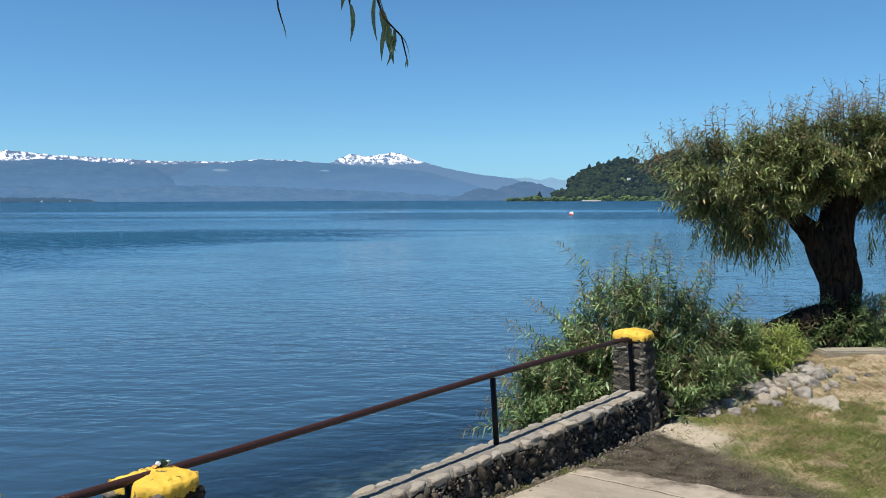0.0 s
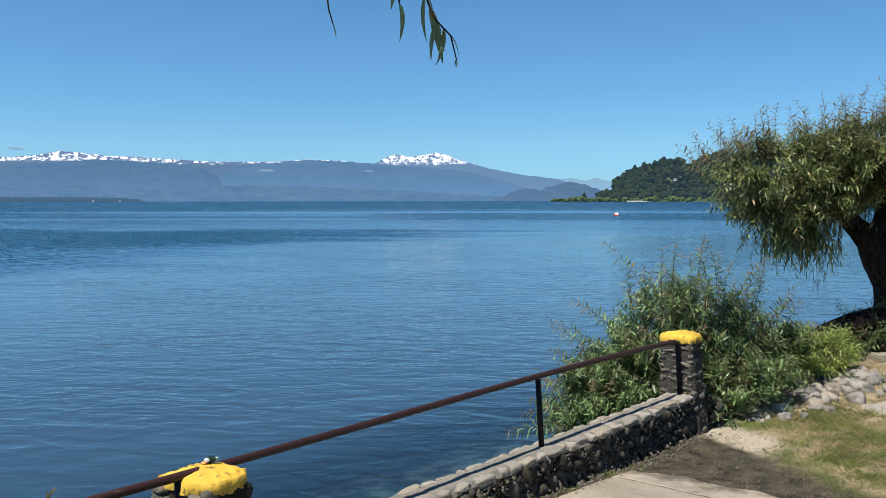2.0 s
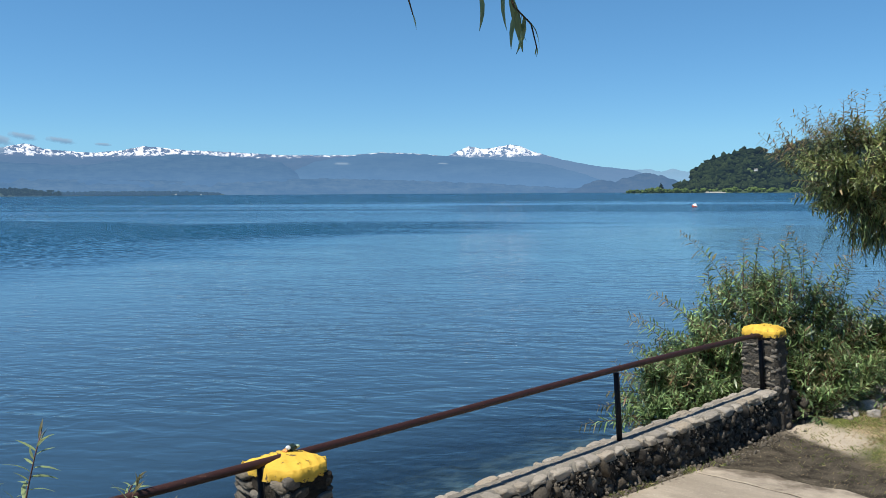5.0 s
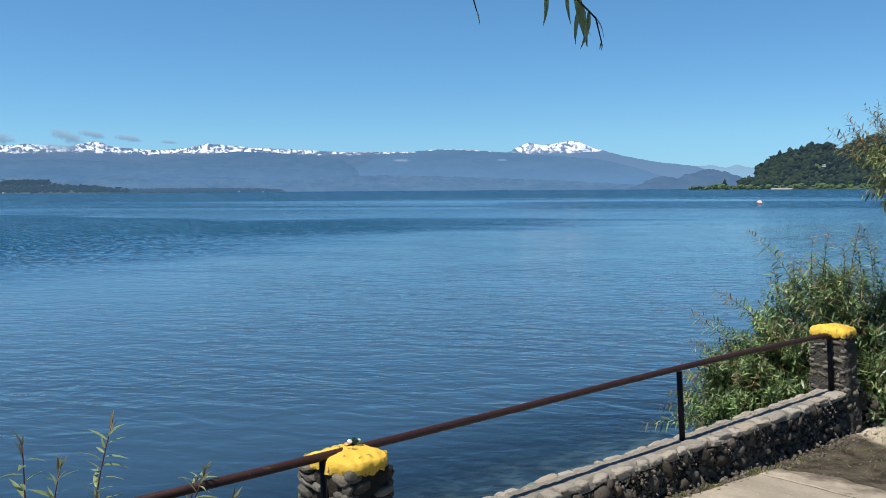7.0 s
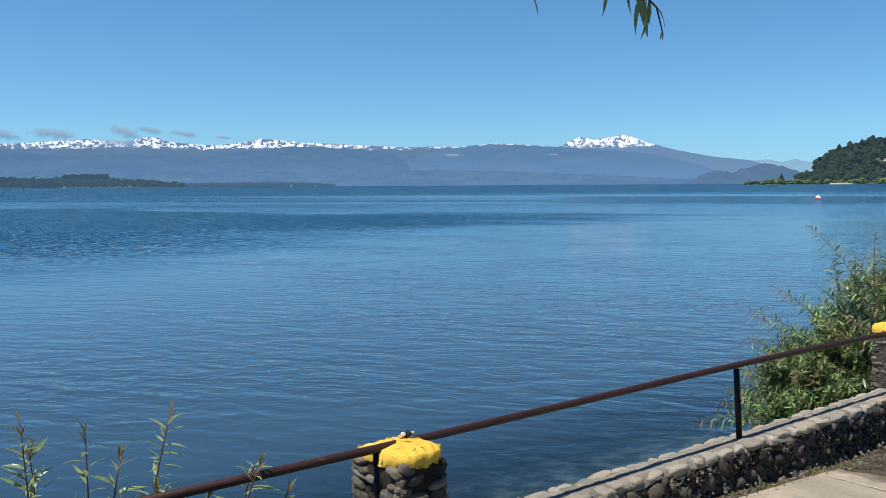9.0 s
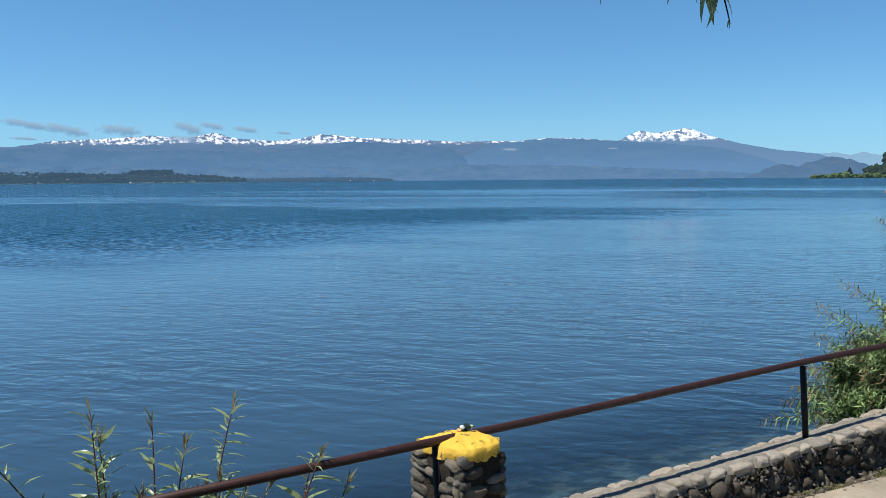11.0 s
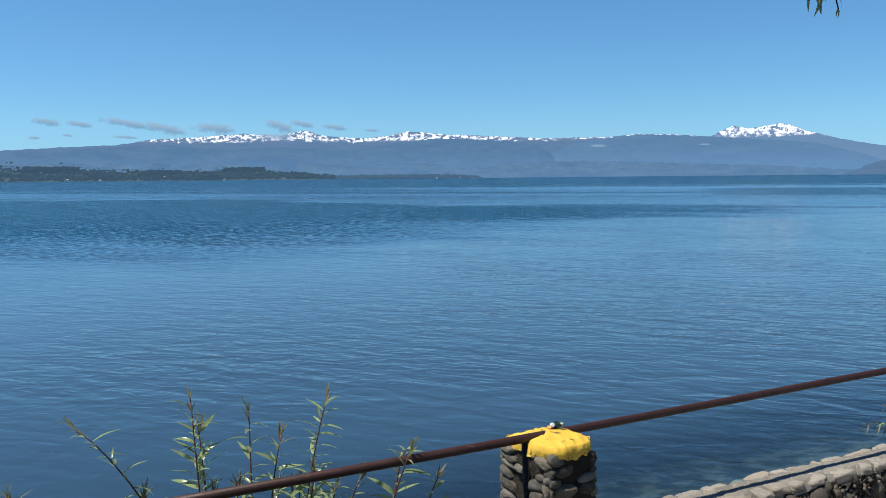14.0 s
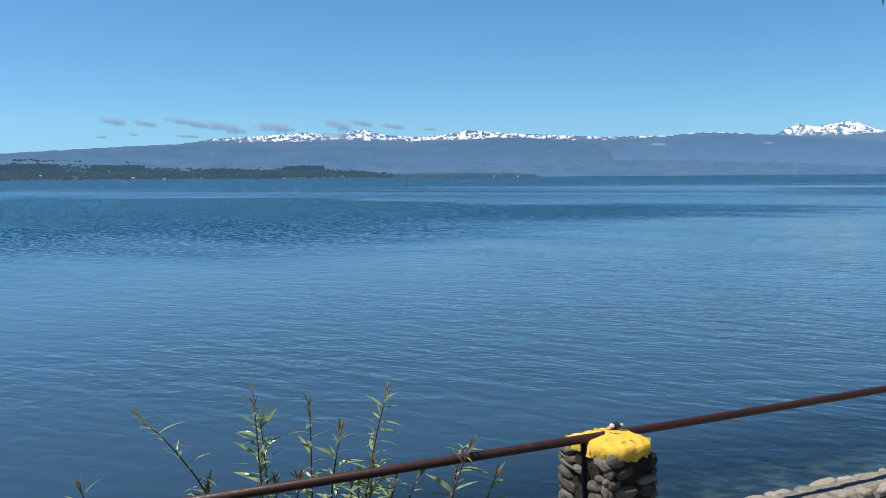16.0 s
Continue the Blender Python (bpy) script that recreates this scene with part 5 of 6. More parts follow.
def willow_tree():
    rr = random.Random(17)
    t = thing("willow_tree", "old pollarded willow with a dark forked trunk and drooping crown", "tree")
    limbs = [
        ([(5.66, 12.6, 0.5), (5.64, 12.6, 0.95), (5.62, 12.6, 1.35), (5.62, 12.6, 1.70), (5.62, 12.6, 1.95), (5.49, 12.62, 2.22), (5.46, 12.62, 2.42), (5.53, 12.64, 2.70), (5.60, 12.66, 2.98), (5.72, 12.7, 3.35), (5.78, 12.7, 3.7)],
         [0.48, 0.38, 0.315, 0.265, 0.245, 0.315, 0.325, 0.26, 0.235, 0.16, 0.08]),
        ([(5.48, 12.62, 2.32), (5.22, 12.55, 2.56), (4.90, 12.5, 2.84), (4.55, 12.4, 3.12), (4.1, 12.3, 3.35)], [0.24, 0.175, 0.135, 0.09, 0.05]),
        ([(5.6, 12.68, 2.8), (5.45, 12.7, 3.2), (5.3, 12.7, 3.6), (5.2, 12.7, 4.0)], [0.17, 0.13, 0.08, 0.04]),
        ([(5.66, 12.7, 2.9), (6.0, 12.75, 3.25), (6.4, 12.8, 3.55), (6.8, 12.8, 3.7)], [0.17, 0.13, 0.08, 0.04]),
    ]
    made = []
    for pts, rad in limbs:
        n = 5 * (len(pts) - 1)      # finer rings, so that the bark can bulge
        fine = [along([Vector(p) for p in pts], k / n)[0] for k in range(n + 1)]
        wide = [along([Vector((q, 0, 0)) for q in rad], k / n)[0].x for k in range(n + 1)]
        v, f = tube(fine, wide, 28)
        v = [p + Vector((noise.noise(p * 3.0), noise.noise(p * 3.0 + Vector((9, 0, 0))), 0)) * 0.06 + Vector((noise.noise(Vector((p.x * 9, p.y * 9, p.z * 2.5))), noise.noise(Vector((p.x * 9, p.y * 9, p.z * 2.5 + 7))), 0)) * 0.035 for p in v]
        made.append((v, f))
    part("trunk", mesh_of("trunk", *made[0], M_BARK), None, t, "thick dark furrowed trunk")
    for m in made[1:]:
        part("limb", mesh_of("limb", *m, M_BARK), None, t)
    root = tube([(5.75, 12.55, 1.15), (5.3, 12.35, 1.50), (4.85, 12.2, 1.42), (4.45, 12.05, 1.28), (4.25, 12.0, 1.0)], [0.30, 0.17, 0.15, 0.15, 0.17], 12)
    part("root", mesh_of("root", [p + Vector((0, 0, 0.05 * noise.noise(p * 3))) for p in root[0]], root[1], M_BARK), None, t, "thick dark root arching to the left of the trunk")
    lobes = [((4.00, 12.2, 3.36), (0.98, 0.85, 0.60)), ((5.35, 12.7, 3.64), (1.05, 0.9, 0.58)), ((6.45, 12.8, 3.60), (1.05, 0.9, 0.66)), ((4.80, 12.3, 3.42), (0.8, 0.8, 0.60)), ((3.50, 12.1, 3.28), (0.42, 0.5, 0.36))]
    stems, leaves, tips = foliage(lobes, 2500, rr, 0.132, 0.36, 17, droop=-0.15, lift=0.3, young=0.10, hang=0.15, width=0.195, clumps=230)
    low = [((3.78, 12.0, 2.95), (0.42, 0.5, 0.30)), ((4.22, 12.1, 2.92), (0.38, 0.5, 0.30)), ((6.4, 12.4, 2.95), (0.5, 0.4, 0.35))]
    s2, l2, t2 = foliage(low, 260, rr, 0.110, 0.36, 15, droop=-0.7, lift=-0.3, hang=0.3, width=0.17)
    stems, leaves, tips = stems + s2, leaves + l2, tips + t2
    for _ in range(170):     # upright whips over the crown, their young leaves greyish brown
        x = rr.uniform(2.95, 7.3)
        z = level(x, [(2.9, 3.40), (3.3, 3.72), (3.9, 3.93), (4.5, 4.0), (5.0, 4.1), (5.6, 4.28), (7.5, 4.32)])
        lean = -0.55 * smooth(4.6, 3.0, x) + rr.uniform(-0.35, 0.25)
        pts = shoot_curve((x, 12.4 + rr.uniform(-0.5, 0.5), z - 0.25), (lean, rr.uniform(-0.3, 0.2), 1), rr.uniform(0.42, 0.66) + (0.25 if rr.random() < 0.3 else 0.0), (rr.uniform(-0.2, 0.2), 0, -0.12))
        stems.append(tube(pts[::2], [0.0045, 0.004, 0.003, 0.0015], 3, False))
        rows = dress(pts, 32, rr, 0.138, 0.05, 0.16, 0.35, 0.85)
        leaves += rows[:15]
        tips += rows[15:]
    for _ in range(85):     # pendent shoots under the crown
        x = rr.triangular(3.45, 4.6, 3.95) if rr.random() < 0.85 else rr.uniform(5.9, 7.0)
        pts = shoot_curve((x, 12.1 + rr.uniform(-0.4, 0.4), rr.uniform(2.62, 2.95)), (rr.uniform(-0.25, 0.35), 0, -1), rr.uniform(0.15, 0.52), (0.1, 0, -0.1))
        stems.append(tube(pts[::2], [0.005, 0.004, 0.003, 0.0015], 3, False))
        leaves += dress(pts, 13, rr, 0.125, 0.05, 0.17, 0.7, 0.5)
    tagged(part("branchwork", mesh_of("branchwork", *join(stems), M_TWIG), None, t, "thin brown twigs"), kind="stuff")
    tagged(part("crown", leaves_mesh("crown", leaves, M_LEAF_TREE), None, t, "dense olive-green willow leaves"), kind="stuff")
    tagged(part("young_leaves", leaves_mesh("young_leaves", tips, M_LEAF_TIP), None, t, "brownish young leaves"), kind="stuff")


willow_tree()

# ---- young willow shoots outside the rail ----
LEAF_SHAPES = []
for k in range(6):
    w, d = 0.15 + 0.02 * k, 0.10 + 0.09 * k
    verts, faces = [], []
    for i, s in enumerate((0.0, 0.12, 0.35, 0.6, 0.82, 1.0)):
        half = w * 0.5 * math.sin(math.pi * min(1, s * 0.92 + 0.08)) ** 0.8 * (1 - 0.35 * s) if 0 < s < 1 else 0.006
        z = -d * s * s
        verts += [(s, -half, z + half * 0.35), (s, 0, z), (s, half, z + half * 0.35)]
        if i:
            a = 3 * (i - 1)
            faces += [(a, a + 3, a + 4, a + 1), (a + 1, a + 4, a + 5, a + 2)]
    LEAF_SHAPES.append(mesh_of("leaf", verts, faces, M_SHOOT_LEAF))
TIP_SHAPES = []
for me in LEAF_SHAPES[:3]:
    tip_me = me.copy()
    tip_me.materials.clear()
    tip_me.materials.append(M_LEAF_TIP)
    TIP_SHAPES.append(tip_me)


def set_leaf(parent, p, way, size, rr, tip=False):
    x = Vector(way).normalized()
    up = Vector((rr.uniform(-0.7, 0.7), rr.uniform(-0.7, 0.7), 1))
    y = up.cross(x).normalized()
    z = x.cross(y)
    m = Matrix((x, y, z)).transposed().to_4x4()
    m.translation = p
    shapes = TIP_SHAPES if tip else LEAF_SHAPES
    piece("leaf", shapes[rr.randrange(len(shapes))], parent, m @ Matrix.Diagonal((size, size, size, 1)))


def young_shoot(root, mid, tip, n, seed, size=0.185, tips=6):
    rr = random.Random(seed)
    t = thing("willow_shoot", "slender young willow shoot with red stem and narrow leaves", "plant", group="shoots outside the rail")
    a, b, c = Vector(root), Vector(mid), Vector(tip)
    pts = [a.lerp(b, s).lerp(b.lerp(c, s), s) for s in [k / 10 for k in range(11)]]
    part("stem", mesh_of("stem", *tube(pts, [0.0085 - 0.0062 * k / 10 for k in range(11)], 6), M_REDSTEM), None, t, "smooth reddish stem")
    turn = rr.uniform(0, 6)
    for k in range(n):
        s = 0.40 + 0.57 * k / n
        p, d = along(pts, s)
        turn += 2.3 + rr.uniform(-0.5, 0.5)
        side = Vector((math.cos(turn), math.sin(turn) * 0.7, rr.uniform(-0.1, 0.5)))
        set_leaf(t, p, side + d * rr.uniform(0.1, 0.7), size * rr.uniform(0.6, 1.15) * (1 - 0.45 * s), rr)
    for k in range(tips):
        p, d = along(pts, rr.uniform(0.93, 0.999))
        set_leaf(t, p, d + Vector((rr.uniform(-0.5, 0.5), rr.uniform(-0.4, 0.4), 0.2)), size * rr.uniform(0.3, 0.5), rr, True)
    return t


M_REDSTEM = plain_material("red_stem", (0.10, 0.038, 0.032), 0.5, 0.3, 60)
# root, middle and tip of each shoot
SHOOTS = [((-2.52, 3.27, 0.6), (-2.78, 3.02, 1.72), (-3.02, 2.78, 2.03), 17), ((-2.60, 3.15, 0.6), (-2.64, 3.12, 1.5), (-2.672, 3.094, 2.12), 26),
          ((-2.62, 3.2, 0.6), (-2.645, 3.18, 1.5), (-2.682, 3.15, 2.0), 20), ((-2.50, 3.29, 0.6), (-2.50, 3.288, 1.5), (-2.506, 3.287, 2.035), 13),
          ((-2.49, 3.37, 0.6), (-2.50, 3.36, 1.5), (-2.42, 3.41, 1.90), 16), ((-2.42, 3.46, 0.6), (-2.40, 3.48, 1.5), (-2.261, 3.569, 2.08), 24),
          ((-2.20, 3.60, 0.6), (-2.05, 3.72, 1.5), (-1.90, 3.70, 1.80), 9), ((-2.05, 3.75, 0.6), (-1.95, 3.85, 1.4), (-1.846, 3.898, 1.63), 8),
          ((-2.95, 2.75, 0.6), (-3.05, 2.6, 1.6), (-3.12, 2.52, 1.79), 9), ((-2.45, 3.4, 0.6), (-2.35, 3.5, 1.4), (-2.30, 3.5, 1.72), 17),
          ((-2.3, 3.5, 0.6), (-2.25, 3.56, 1.4), (-2.12, 3.62, 1.68), 13), ((-2.75, 3.05, 0.6), (-2.8, 3.0, 1.4), (-2.83, 2.96, 1.70), 12),
          ((-2.55, 3.25, 0.6), (-2.58, 3.22, 1.35), (-2.55, 3.26, 1.72), 14), ((-2.4, 3.45, 0.6), (-2.42, 3.42, 1.35), (-2.38, 3.44, 1.66), 14),
          ((-2.35, 3.5, 0.6), (-2.3, 3.52, 1.35), (-2.22, 3.58, 1.66), 12), ((-2.6, 3.2, 0.6), (-2.62, 3.16, 1.35), (-2.62, 3.18, 1.68), 12),
          ((-2.10, 3.75, 0.6), (-2.06, 3.80, 1.75), (-1.97, 3.83, 1.775), 9), ((-2.62, 3.55, 0.6), (-2.64, 3.6, 1.2), (-2.62, 3.68, 1.56), 16),
          ((-2.48, 3.6, 0.6), (-2.5, 3.62, 1.2), (-2.50, 3.68, 1.58), 16), ((-2.36, 3.6, 0.6), (-2.36, 3.66, 1.2), (-2.34, 3.72, 1.54), 14)]
for k, (a, b, c, n) in enumerate(SHOOTS):
    young_shoot(a, b, c, int(n * 1.6), 100 + k)


# ---- the willow behind the viewer, whose bough hangs into view ----
def bough_willow():
    rr = random.Random(41)
    t = thing("bough_willow", "tall green willow on the shore with one long overhanging bough", "tree")
    ground_z = 1.55
    limbs = [("trunk", [(1.5, -3.4, ground_z - 0.3), (1.45, -3.4, 2.6), (1.3, -3.3, 3.9), (1.2, -3.2, 5.2)], [0.34, 0.26, 0.22, 0.14]),
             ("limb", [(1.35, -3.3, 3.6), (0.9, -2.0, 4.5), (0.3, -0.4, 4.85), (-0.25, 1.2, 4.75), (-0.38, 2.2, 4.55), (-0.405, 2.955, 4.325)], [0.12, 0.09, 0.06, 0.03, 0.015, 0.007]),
             ("limb", [(1.3, -3.3, 4.2), (0.1, -3.6, 5.2), (-1.0, -3.9, 5.7)], [0.12, 0.08, 0.03]),
             ("limb", [(1.3, -3.3, 4.4), (2.4, -3.0, 5.2), (4.0, -2.6, 5.3), (5.5, -1.4, 4.9)], [0.12, 0.09, 0.06, 0.02])]
    for name, pts, rad in limbs:
        part(name, mesh_of(name, *tube(pts, rad, 10), M_BARK), None, t)
    # unseen crown, spread wide to screen skylight from behind the viewer
    lobes = [((1.4, -3.6, 5.2), (2.4, 1.9, 1.4)), ((-1.2, -4.2, 4.9), (1.8, 1.5, 1.4)), ((4.2, -3.0, 5.0), (2.0, 1.7, 1.5)), ((1.0, -2.0, 5.3), (1.3, 0.9, 0.6)), ((5.6, -1.2, 4.6), (1.4, 1.4, 1.4))]
    stems, leaves, tips = foliage(lobes, 1500, rr, 0.19, 0.8, 14, droop=-0.5, lift=0.1, hang=0.5)
    # unseen foliage added above the bough to shade its hanging twigs
    over = foliage([((-0.62, 1.45, 5.08), (0.75, 0.6, 0.26)), ((-0.2, 0.8, 5.15), (0.6, 0.6, 0.25)), ((-0.72, 2.35, 5.35), (0.75, 0.7, 0.24))], 620, rr, 0.17, 0.5, 14, droop=-0.1, lift=0.2, hang=0.2)
    stems, leaves = stems + over[0], leaves + over[1]
    tagged(part("branchwork", mesh_of("branchwork", *join(stems), M_TWIG), None, t), kind="stuff")
    tagged(part("crown", leaves_mesh("crown", leaves, M_LEAF_TREE), None, t, "narrow drooping willow leaves"), kind="stuff")
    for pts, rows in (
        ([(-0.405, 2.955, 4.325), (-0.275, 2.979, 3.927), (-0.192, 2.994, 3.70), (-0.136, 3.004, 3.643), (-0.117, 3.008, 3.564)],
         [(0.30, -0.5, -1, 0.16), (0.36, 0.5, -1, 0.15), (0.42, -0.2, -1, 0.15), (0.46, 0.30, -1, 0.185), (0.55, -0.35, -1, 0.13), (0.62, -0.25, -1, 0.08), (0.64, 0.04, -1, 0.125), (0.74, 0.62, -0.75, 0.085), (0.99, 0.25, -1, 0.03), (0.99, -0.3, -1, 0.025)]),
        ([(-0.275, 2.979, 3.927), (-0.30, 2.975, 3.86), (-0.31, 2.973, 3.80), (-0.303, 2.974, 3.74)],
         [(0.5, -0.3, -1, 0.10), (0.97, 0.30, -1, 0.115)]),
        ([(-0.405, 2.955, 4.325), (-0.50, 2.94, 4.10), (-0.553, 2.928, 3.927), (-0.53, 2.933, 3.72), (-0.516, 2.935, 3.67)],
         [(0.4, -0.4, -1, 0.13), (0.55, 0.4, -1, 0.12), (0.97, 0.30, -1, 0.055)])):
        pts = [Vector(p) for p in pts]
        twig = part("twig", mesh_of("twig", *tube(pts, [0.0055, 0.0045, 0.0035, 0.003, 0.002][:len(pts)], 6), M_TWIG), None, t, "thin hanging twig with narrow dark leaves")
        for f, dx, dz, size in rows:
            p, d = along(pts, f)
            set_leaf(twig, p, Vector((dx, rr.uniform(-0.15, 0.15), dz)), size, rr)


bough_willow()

# ---- slab, rocks, kerb, grass ----
def slab(name, label, u_of, u_end, v0, v1):
    nu, nw = 46, 26
    verts = []
    for i in range(nu + 1):
        for j in range(nw + 1):
            v = v0 + (v1 - v0) * j / nw
            a, b = u_of(v), u_end(v)
            u = a + (b - a) * (i / nu) ** 1.6
            edge = -0.02 if i in (0, nu) or j in (0, nw) else 0.016
            verts.append((u, v, land_z(u, v) + edge + 0.006 * noise.noise(Vector((u * 2.2, v * 2.2, 8)))))
    w = nw + 1
    faces = [(i * w + j, (i + 1) * w + j, (i + 1) * w + j + 1, i * w + j + 1) for i in range(nu) for j in range(nw)]
    ob = tagged(new(name, mesh_of(name, verts, faces, M_SLAB)), label, "pavement", kind="structure")
    ob.matrix_basis = WALL
    return ob


def slab_edge(v):
    return 1.50 - 0.10 * v + 0.24 * noise.noise(Vector((v * 2.1, 3, 0))) + 0.06 * noise.noise(Vector((v * 5.3, 3, 0))) + 0.04 * noise.noise(Vector((v * 11, 3, 0)))


def joint(v):
    return 1.78 + 0.06 * noise.noise(Vector((v * 1.7, 8, 0))) + 0.02 * noise.noise(Vector((v * 7, 8, 0)))


slab("pavement", "worn pale concrete slab of the ramp", lambda v: joint(v) + 0.014, lambda v: 6.2 - 0.5 * v, 0.215, 3.0)
slab("pavement_edge", "broken outer strip of the concrete slab", slab_edge, joint, 0.24, 2.1)

verts, faces = [], []
for k in range(61):     # soil in the joint
    v = 0.335 + 1.75 * k / 60
    for du, dz in ((-0.010, -0.01), (-0.004, 0.011), (0.012, 0.011), (0.018, -0.01)):
        verts.append((joint(v) + du, v, land_z(joint(v), v) + dz + 0.004 * noise.noise(Vector((v * 20, du, 0)))))
    if k:
        a = 4 * (k - 1)
        faces += [(a + i, a + i + 4, a + i + 5, a + i + 1) for i in range(3)]
tagged(new("pavement_joint", mesh_of("pavement_joint", verts, faces, M_JOINT)), "dark soil filling the slab's joint", "joint", kind="structure").matrix_basis = WALL

rocks = [stone_mesh("rock", M_ROCK, 60 + s, 3, 0.36, 0.95) for s in range(9)]
ROCKS = [(-1.85, 0.24, 0.25, 0.115), (-2.08, 0.84, 0.12, 0.069), (-2.16, 1.1, 0.119, 0.081), (-2.87, 0.69, 0.081, 0.061), (-2.95, 0.89, 0.094, 0.04),
         (-3.07, 1.04, 0.088, 0.074), (-2.43, 0.66, 0.072, 0.046), (-1.91, 0.64, 0.101, 0.05), (-1.2, 0.45, 0.054, 0.042), (-1.62, 0.83, 0.079, 0.049),
         (-1.66, 0.96, 0.091, 0.042), (-1.83, 1.42, 0.239, 0.03), (-2.46, 0.22, 0.081, 0.067), (-2.53, 0.89, 0.078, 0.046), (-0.91, 0.4, 0.077, 0.029)]
rr = random.Random(91)
for k in range(26):     # smaller ones between and beyond the large
    u = rr.uniform(-3.7, -1.2)
    w = rr.uniform(0.035, 0.075)
    ROCKS.append((u, 0.22 + 0.28 * (-1.2 - u) + rr.uniform(0.0, 0.75), w, w * rr.uniform(0.5, 0.75)))
rr = random.Random(77)


def rock(u, v, w, h, label):
    k = rr.randrange(9)
    me = rocks[k]
    ob = tagged(new("rock", me), label, "rock", "stones along the bank")
    turn = math.atan2(-0.6017, 0.7988) * -1 + rr.uniform(-0.35, 0.35)
    ob.matrix_basis = WALL @ Matrix.Translation((u, v, land_z(u, v) + h * 0.12)) @ Matrix.Rotation(turn, 4, "Z") @ rot(rr, 0.28) @ Matrix.Diagonal((w, w * rr.uniform(0.55, 0.85), h, 1))


for u, v, w, h in ROCKS:
    rock(u, v, w, h, "rounded grey lake stone lying on the bank")
for _ in range(130):
    s = rr.random()
    u, v = -1.0 - 2.5 * s + rr.uniform(-0.2, 0.2), 0.36 + 0.52 * s + rr.uniform(-0.30, 0.30)
    w = 0.028 + 0.10 * rr.random() ** 1.7
    rock(u, v, w, w * rr.uniform(0.5, 0.8), "small rounded grey stone on the bank")

kerb = thing("concrete_kerb", "long weathered concrete kerb lying across the turf", "kerb", Matrix.Translation((6.62, 11.95, 1.015)) @ Matrix.Rotation(radians(3), 4, "Z"))
bm = box(-1.6, 1.6, -0.16, 0.16, -0.12, 0.075, 0.02)
part("beam", bm, M_KERB, kerb, smooth=False)


def turf(name, label, count, zone, height, material, seed, keep):
    """Blades of grass in one object."""
    rr = random.Random(seed)
    base, way, L, W, D, S = [], [], [], [], [], []
    while len(base) < count:
        u, v = rr.uniform(zone[0], zone[1]), rr.uniform(zone[2], zone[3])
        if rr.random() > keep(u, v):
            continue
        p = WALL @ Vector((u, v, land_z(u, v) - 0.004))
        base.append(tuple(p))
        a = rr.uniform(0, 6.28)
        lean = rr.uniform(0.3, 1.7)
        way.append((math.cos(a) * lean, math.sin(a) * lean, 1))
        h = height * rr.uniform(0.5, 1.3)
        L.append(h), W.append(0.0035 + 0.03 * h), D.append(rr.uniform(0, 0.5)), S.append((math.sin(a), -math.cos(a), 0.3))
    return tagged(new(name, mesh_of(name, *leaf_arrays(base, way, L, W, D, S), material)), label, "grass", kind="stuff")


def grassy(u, v):
    e = 0.72 * v - u + 0.5 * noise.noise(Vector((u * 0.9, v * 0.9, 0)))
    clump = 0.04 + smooth(-0.16, 0.22, noise.noise(Vector((u * 1.5, v * 1.5, 4))) + 0.5 * noise.noise(Vector((u * 4.5, v * 4.5, 2))))
    return smooth(0.75, 1.6, e) * min(1, clump) * smooth(0.3, 0.75, v) * (1 - 0.93 * smooth(-1.7, -2.5, u) * smooth(3.4, 2.0, v))


turf("grass", "short patchy green lawn grass", 44000, (-4.2, 1.4, 0.3, 4.0), 0.055, M_GRASS, 1, grassy)
turf("dry_grass", "dry straw-coloured grass on the bank", 18000, (-4.8, 1.0, 0.6, 4.0), 0.065, M_STRAW, 2,
     lambda u, v: (0.30 + 0.2 * smooth(-1.6, -2.6, u) * smooth(0.9, 1.6, v)) * (0.25 + 0.75 * smooth(-0.15, 0.25, noise.noise(Vector((u * 1.9, v * 1.9, 7))))) * smooth(0.75, 1.5, 0.72 * v - u))
turf("grass_tufts", "taller tufts standing in the patchy lawn", 5200, (-4.0, 1.3, 0.5, 4.0), 0.095, M_GRASS, 11, lambda u, v: grassy(u, v) * smooth(0.12, 0.32, noise.noise(Vector((u * 6.5, v * 6.5, 12)))))
turf("straw_tufts", "bleached tufts of dead grass in the lawn", 5200, (-4.4, 1.0, 0.6, 4.0), 0.090, M_STRAW, 12,
     lambda u, v: smooth(0.15, 0.35, noise.noise(Vector((u * 5.5, v * 5.5, 15)))) * smooth(0.6, 1.3, 0.72 * v - u))
turf("weeds", "tufts of grass and weeds at the wall's foot", 420, (0.1, 4.2, 0.19, 0.34), 0.06, M_GRASS, 3, lambda u, v: max(0.0, noise.noise(Vector((u * 3.1, 0, 1))) + 0.05))

turf("fallen_straw", "scattered dry straw lying on the damp soil", 1500, (-0.6, 1.8, 0.3, 2.6), 0.032, M_STRAW, 4, lambda u, v: 0.15 + 0.85 * smooth(0.0, 1.0, 0.72 * v - u))
turf("sparse_grass", "thin grass creeping over the damp soil", 2600, (-0.6, 1.8, 0.3, 3.0), 0.045, M_GRASS, 5, lambda u, v: smooth(-0.6, 0.9, 0.72 * v - u) * max(0.0, 0.3 + noise.noise(Vector((u * 2.5, v * 2.5, 6)))))

M_DRYTWIG = bark_material("dry_twig", (0.10, 0.08, 0.06), (0.30, 0.25, 0.19))
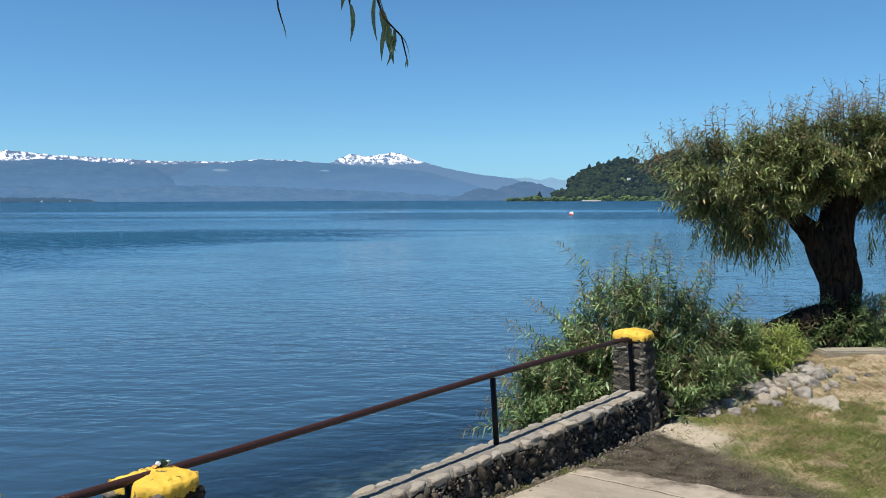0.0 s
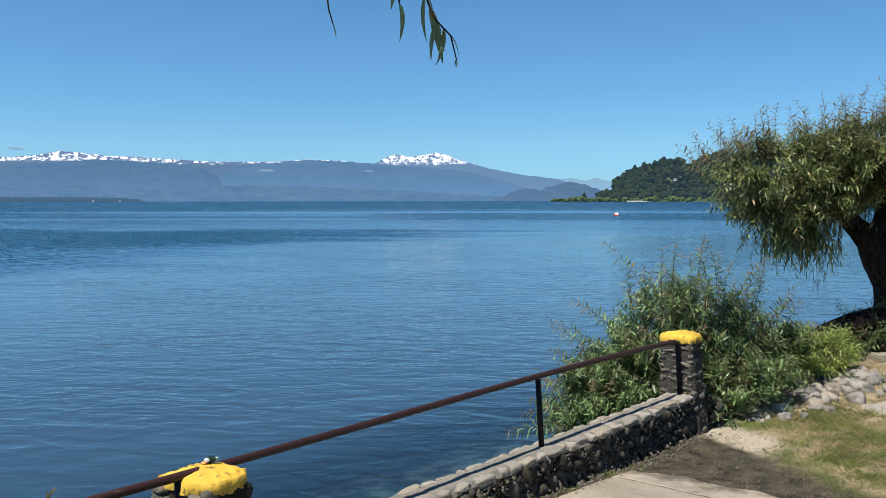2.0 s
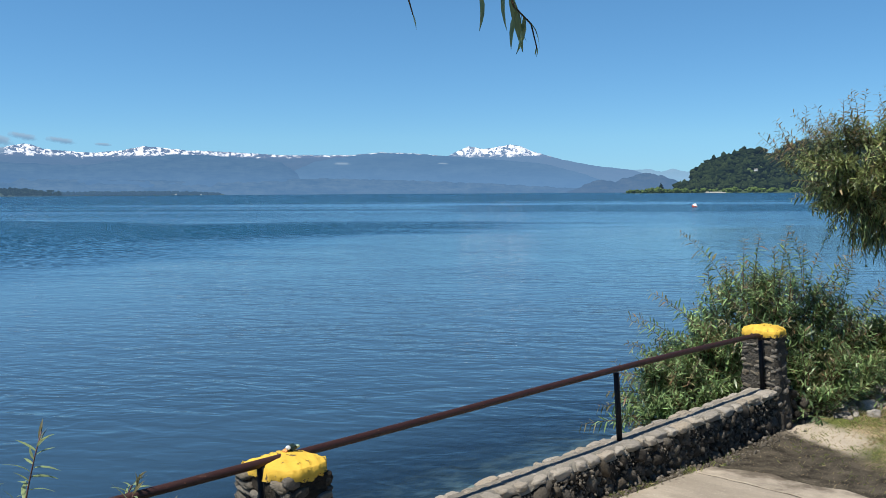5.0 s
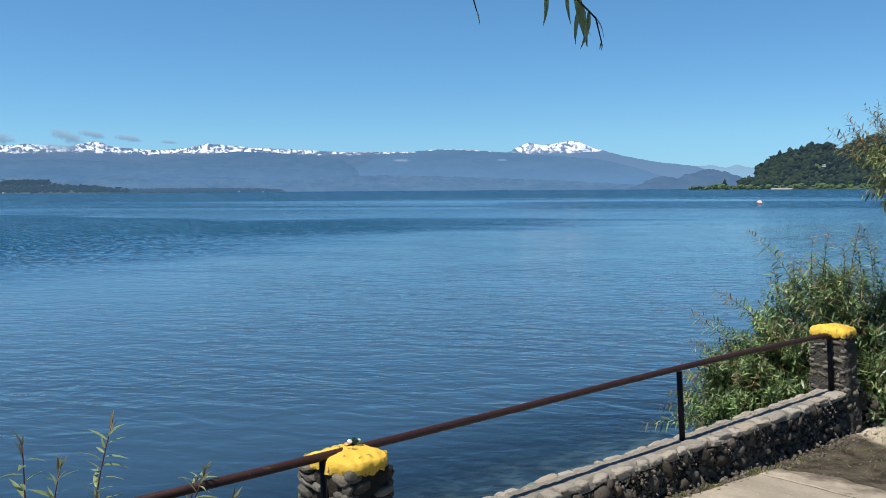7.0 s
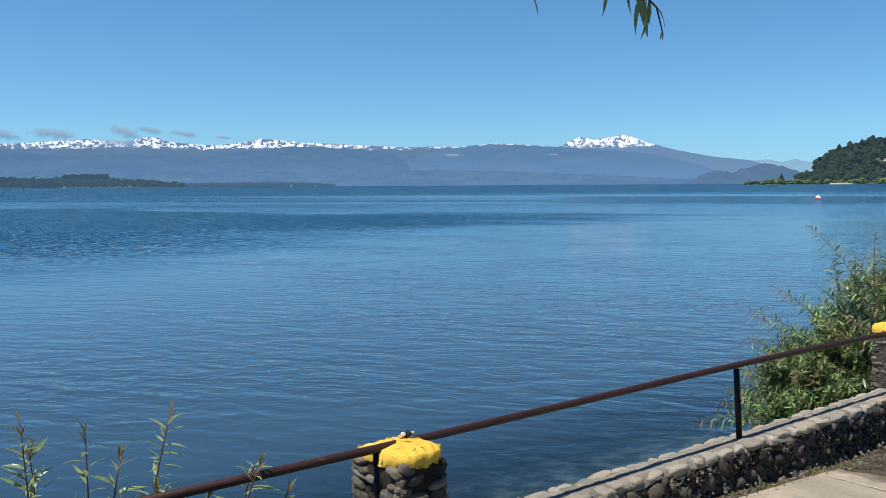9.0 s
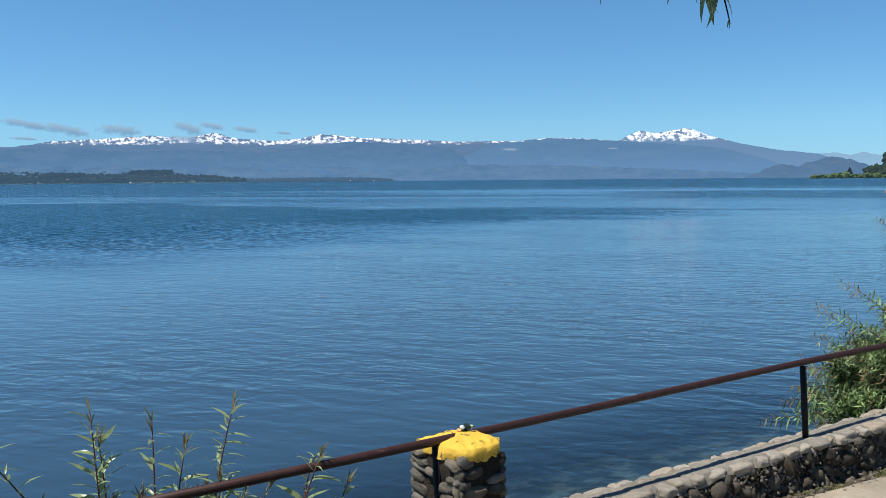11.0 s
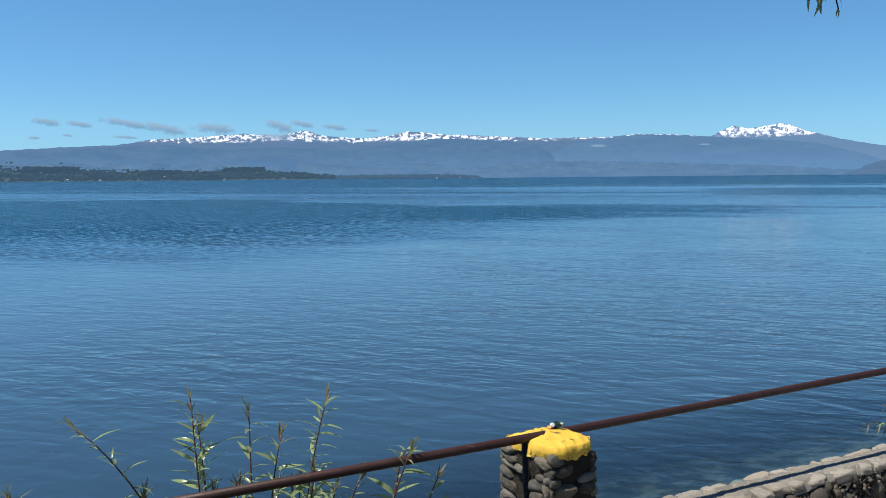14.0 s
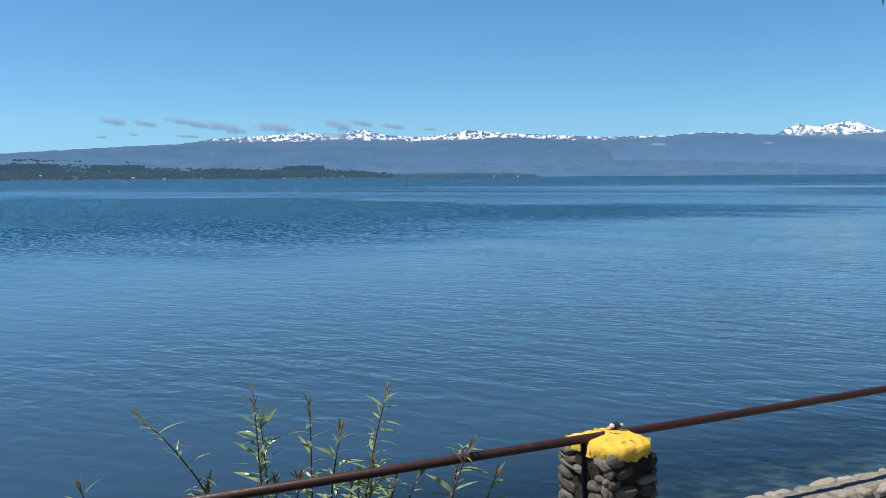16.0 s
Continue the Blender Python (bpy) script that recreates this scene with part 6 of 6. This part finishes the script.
# pebbles strewn over the soil and the turf's edge
rr = random.Random(55)
M_PEBBLE = stone_material("pebble", (0.05, 0.046, 0.04), (0.20, 0.18, 0.15), grain=24.0)
pebbles = [stone_mesh("pebble", M_PEBBLE, 120 + k, 1, 0.25, 0.3) for k in range(4)]
verts, faces = [], []
for _ in range(950):
    u, v = (rr.uniform(-3.6, 1.9), rr.uniform(0.24, 2.6)) if rr.random() < 0.4 else (rr.uniform(-0.2, 5.2), rr.uniform(0.19, 0.36))
    if rr.random() > (0.05 + 0.75 * smooth(-0.8, -1.6, u) * smooth(1.6, 0.9, v) + 0.7 * smooth(0.42, 0.22, v)):
        continue
    w = 0.005 + 0.024 * rr.random() ** 2
    m = Matrix.Translation((u, v, land_z(u, v) + 0.2 * w)) @ rot(rr, 1.0) @ Matrix.Diagonal((w, w * 0.8, w * 0.6, 1))
    me, n = pebbles[rr.randrange(4)], len(verts)
    verts += [tuple(m @ q.co) for q in me.vertices]
    faces += [tuple(n + k for k in f.vertices) for f in me.polygons]
strewn = tagged(new("pebbles", mesh_of("pebbles", verts, faces, M_PEBBLE)), "small grey pebbles strewn over the soil", "pebbles", kind="stuff")
strewn.matrix_basis = WALL

# a tangle of dry twigs under the shrub, by the stones
rr = random.Random(61)
dry = []
for _ in range(150):
    u, v = rr.uniform(-2.1, -0.75), rr.uniform(-0.02, 0.42)
    p = WALL @ Vector((u, v, land_z(u, v) + rr.uniform(0.0, 0.12)))
    a, L = rr.uniform(0, 6.28), rr.uniform(0.15, 0.45)
    q = p + Vector((math.cos(a) * L, math.sin(a) * L, rr.uniform(-0.06, 0.16)))
    dry.append(tube([p, p.lerp(q, 0.5) + Vector((rr.uniform(-0.04, 0.04), rr.uniform(-0.04, 0.04), rr.uniform(0, 0.05))), q], [0.004, 0.003, 0.0012], 4, False))
tagged(new("dry_twigs", mesh_of("dry_twigs", *join(dry), M_DRYTWIG)), "tangle of dry grey-brown twigs under the shrub", "twigs", kind="stuff")

# two dandelions by the stones
M_PETAL = plain_material("petal_yellow", (0.85, 0.62, 0.02), 0.6, 0.1)
for u, v, h in ((-2.35, 0.33, 0.16), (-2.1, 0.34, 0.08)):
    t = thing("dandelion", "yellow dandelion flowering among the stones", "flower", WALL @ Matrix.Translation((u, v, land_z(u, v))))
    part("stalk", mesh_of("stalk", *tube([(0, 0, -0.02), (0.01, 0, h * 0.6), (0.02, 0, h)], 0.004, 5), M_SHOOT_LEAF), None, t)
    fl = [((0.02, 0, h), (math.cos(a), math.sin(a), 0.35 + 0.4 * (k % 2)), 0.03, 0.012, 0.1, (0.01, 0.02, 1)) for k, a in enumerate([6.283 * i / 16 for i in range(16)])]
    part("flower_head", leaves_mesh("flower_head", fl, M_PETAL), None, t, "yellow petals")

# ---- a crumpled scrap on the near pillar ----
scrap = thing("crumpled_wrapper", "small crumpled wrapper, green, black and white, on the pillar cap", "litter", WALL @ Matrix.Translation((5.47, 0.015, 1.755)) @ Matrix.Scale(1.25, 4))
for name, c, mat, lab in (("foil", (-0.004, 0.0, 0.013), (0.010, 0.022, 0.014), "black and dark green crumpled foil"), ("lining", (0.026, 0.012, 0.020), (0.72, 0.72, 0.68), "white lining"),
                          ("fold", (-0.022, 0.006, 0.014), (0.36, 0.46, 0.34), "pale green fold"), ("tab", (0.020, -0.004, 0.005), (0.60, 0.26, 0.07), "orange tab")):
    bm = bmesh.new()
    bmesh.ops.create_icosphere(bm, subdivisions=2, radius={"foil": 0.018, "lining": 0.009, "fold": 0.010, "tab": 0.013}[name])
    for v in bm.verts:
        v.co = Vector((v.co.x * 1.3, v.co.y, v.co.z * 0.8)) * (1 + 0.55 * noise.noise(v.co * 90 + Vector(c) * 70)) + Vector(c)
    part(name, bm, plain_material("wrapper_" + name, mat, 0.4, 0.5, 90), scrap, lab, smooth=False)

# ---- stones on the lake bed beside the wall ----
M_BED = stone_material("bed_stone", (0.12, 0.12, 0.10), (0.62, 0.58, 0.48), grain=6.0)
rr = random.Random(88)
proto = [stone_mesh("bed_stone", M_BED, 90 + s, 2, 0.25, 0.4) for s in range(4)]
verts, faces = [], []
for _ in range(420):
    u, v = rr.uniform(-0.3, 7.5), -0.25 - 3.2 * rr.random() ** 1.4
    w = rr.uniform(0.05, 0.22)
    m = Matrix.Translation((u, v, land_z(u, v) + 0.1 * w)) @ Matrix.Rotation(rr.uniform(0, 6), 4, "Z") @ Matrix.Diagonal((w, w * rr.uniform(0.6, 0.9), w * 0.5, 1))
    me, n = proto[rr.randrange(4)], len(verts)
    verts += [tuple(m @ q.co) for q in me.vertices]
    faces += [tuple(n + k for k in f.vertices) for f in me.polygons]
bed = tagged(new("bed_stones", mesh_of("bed_stones", verts, faces, M_BED)), "pale submerged stones on the lake bed", "stones", kind="stuff")
bed.matrix_basis = WALL
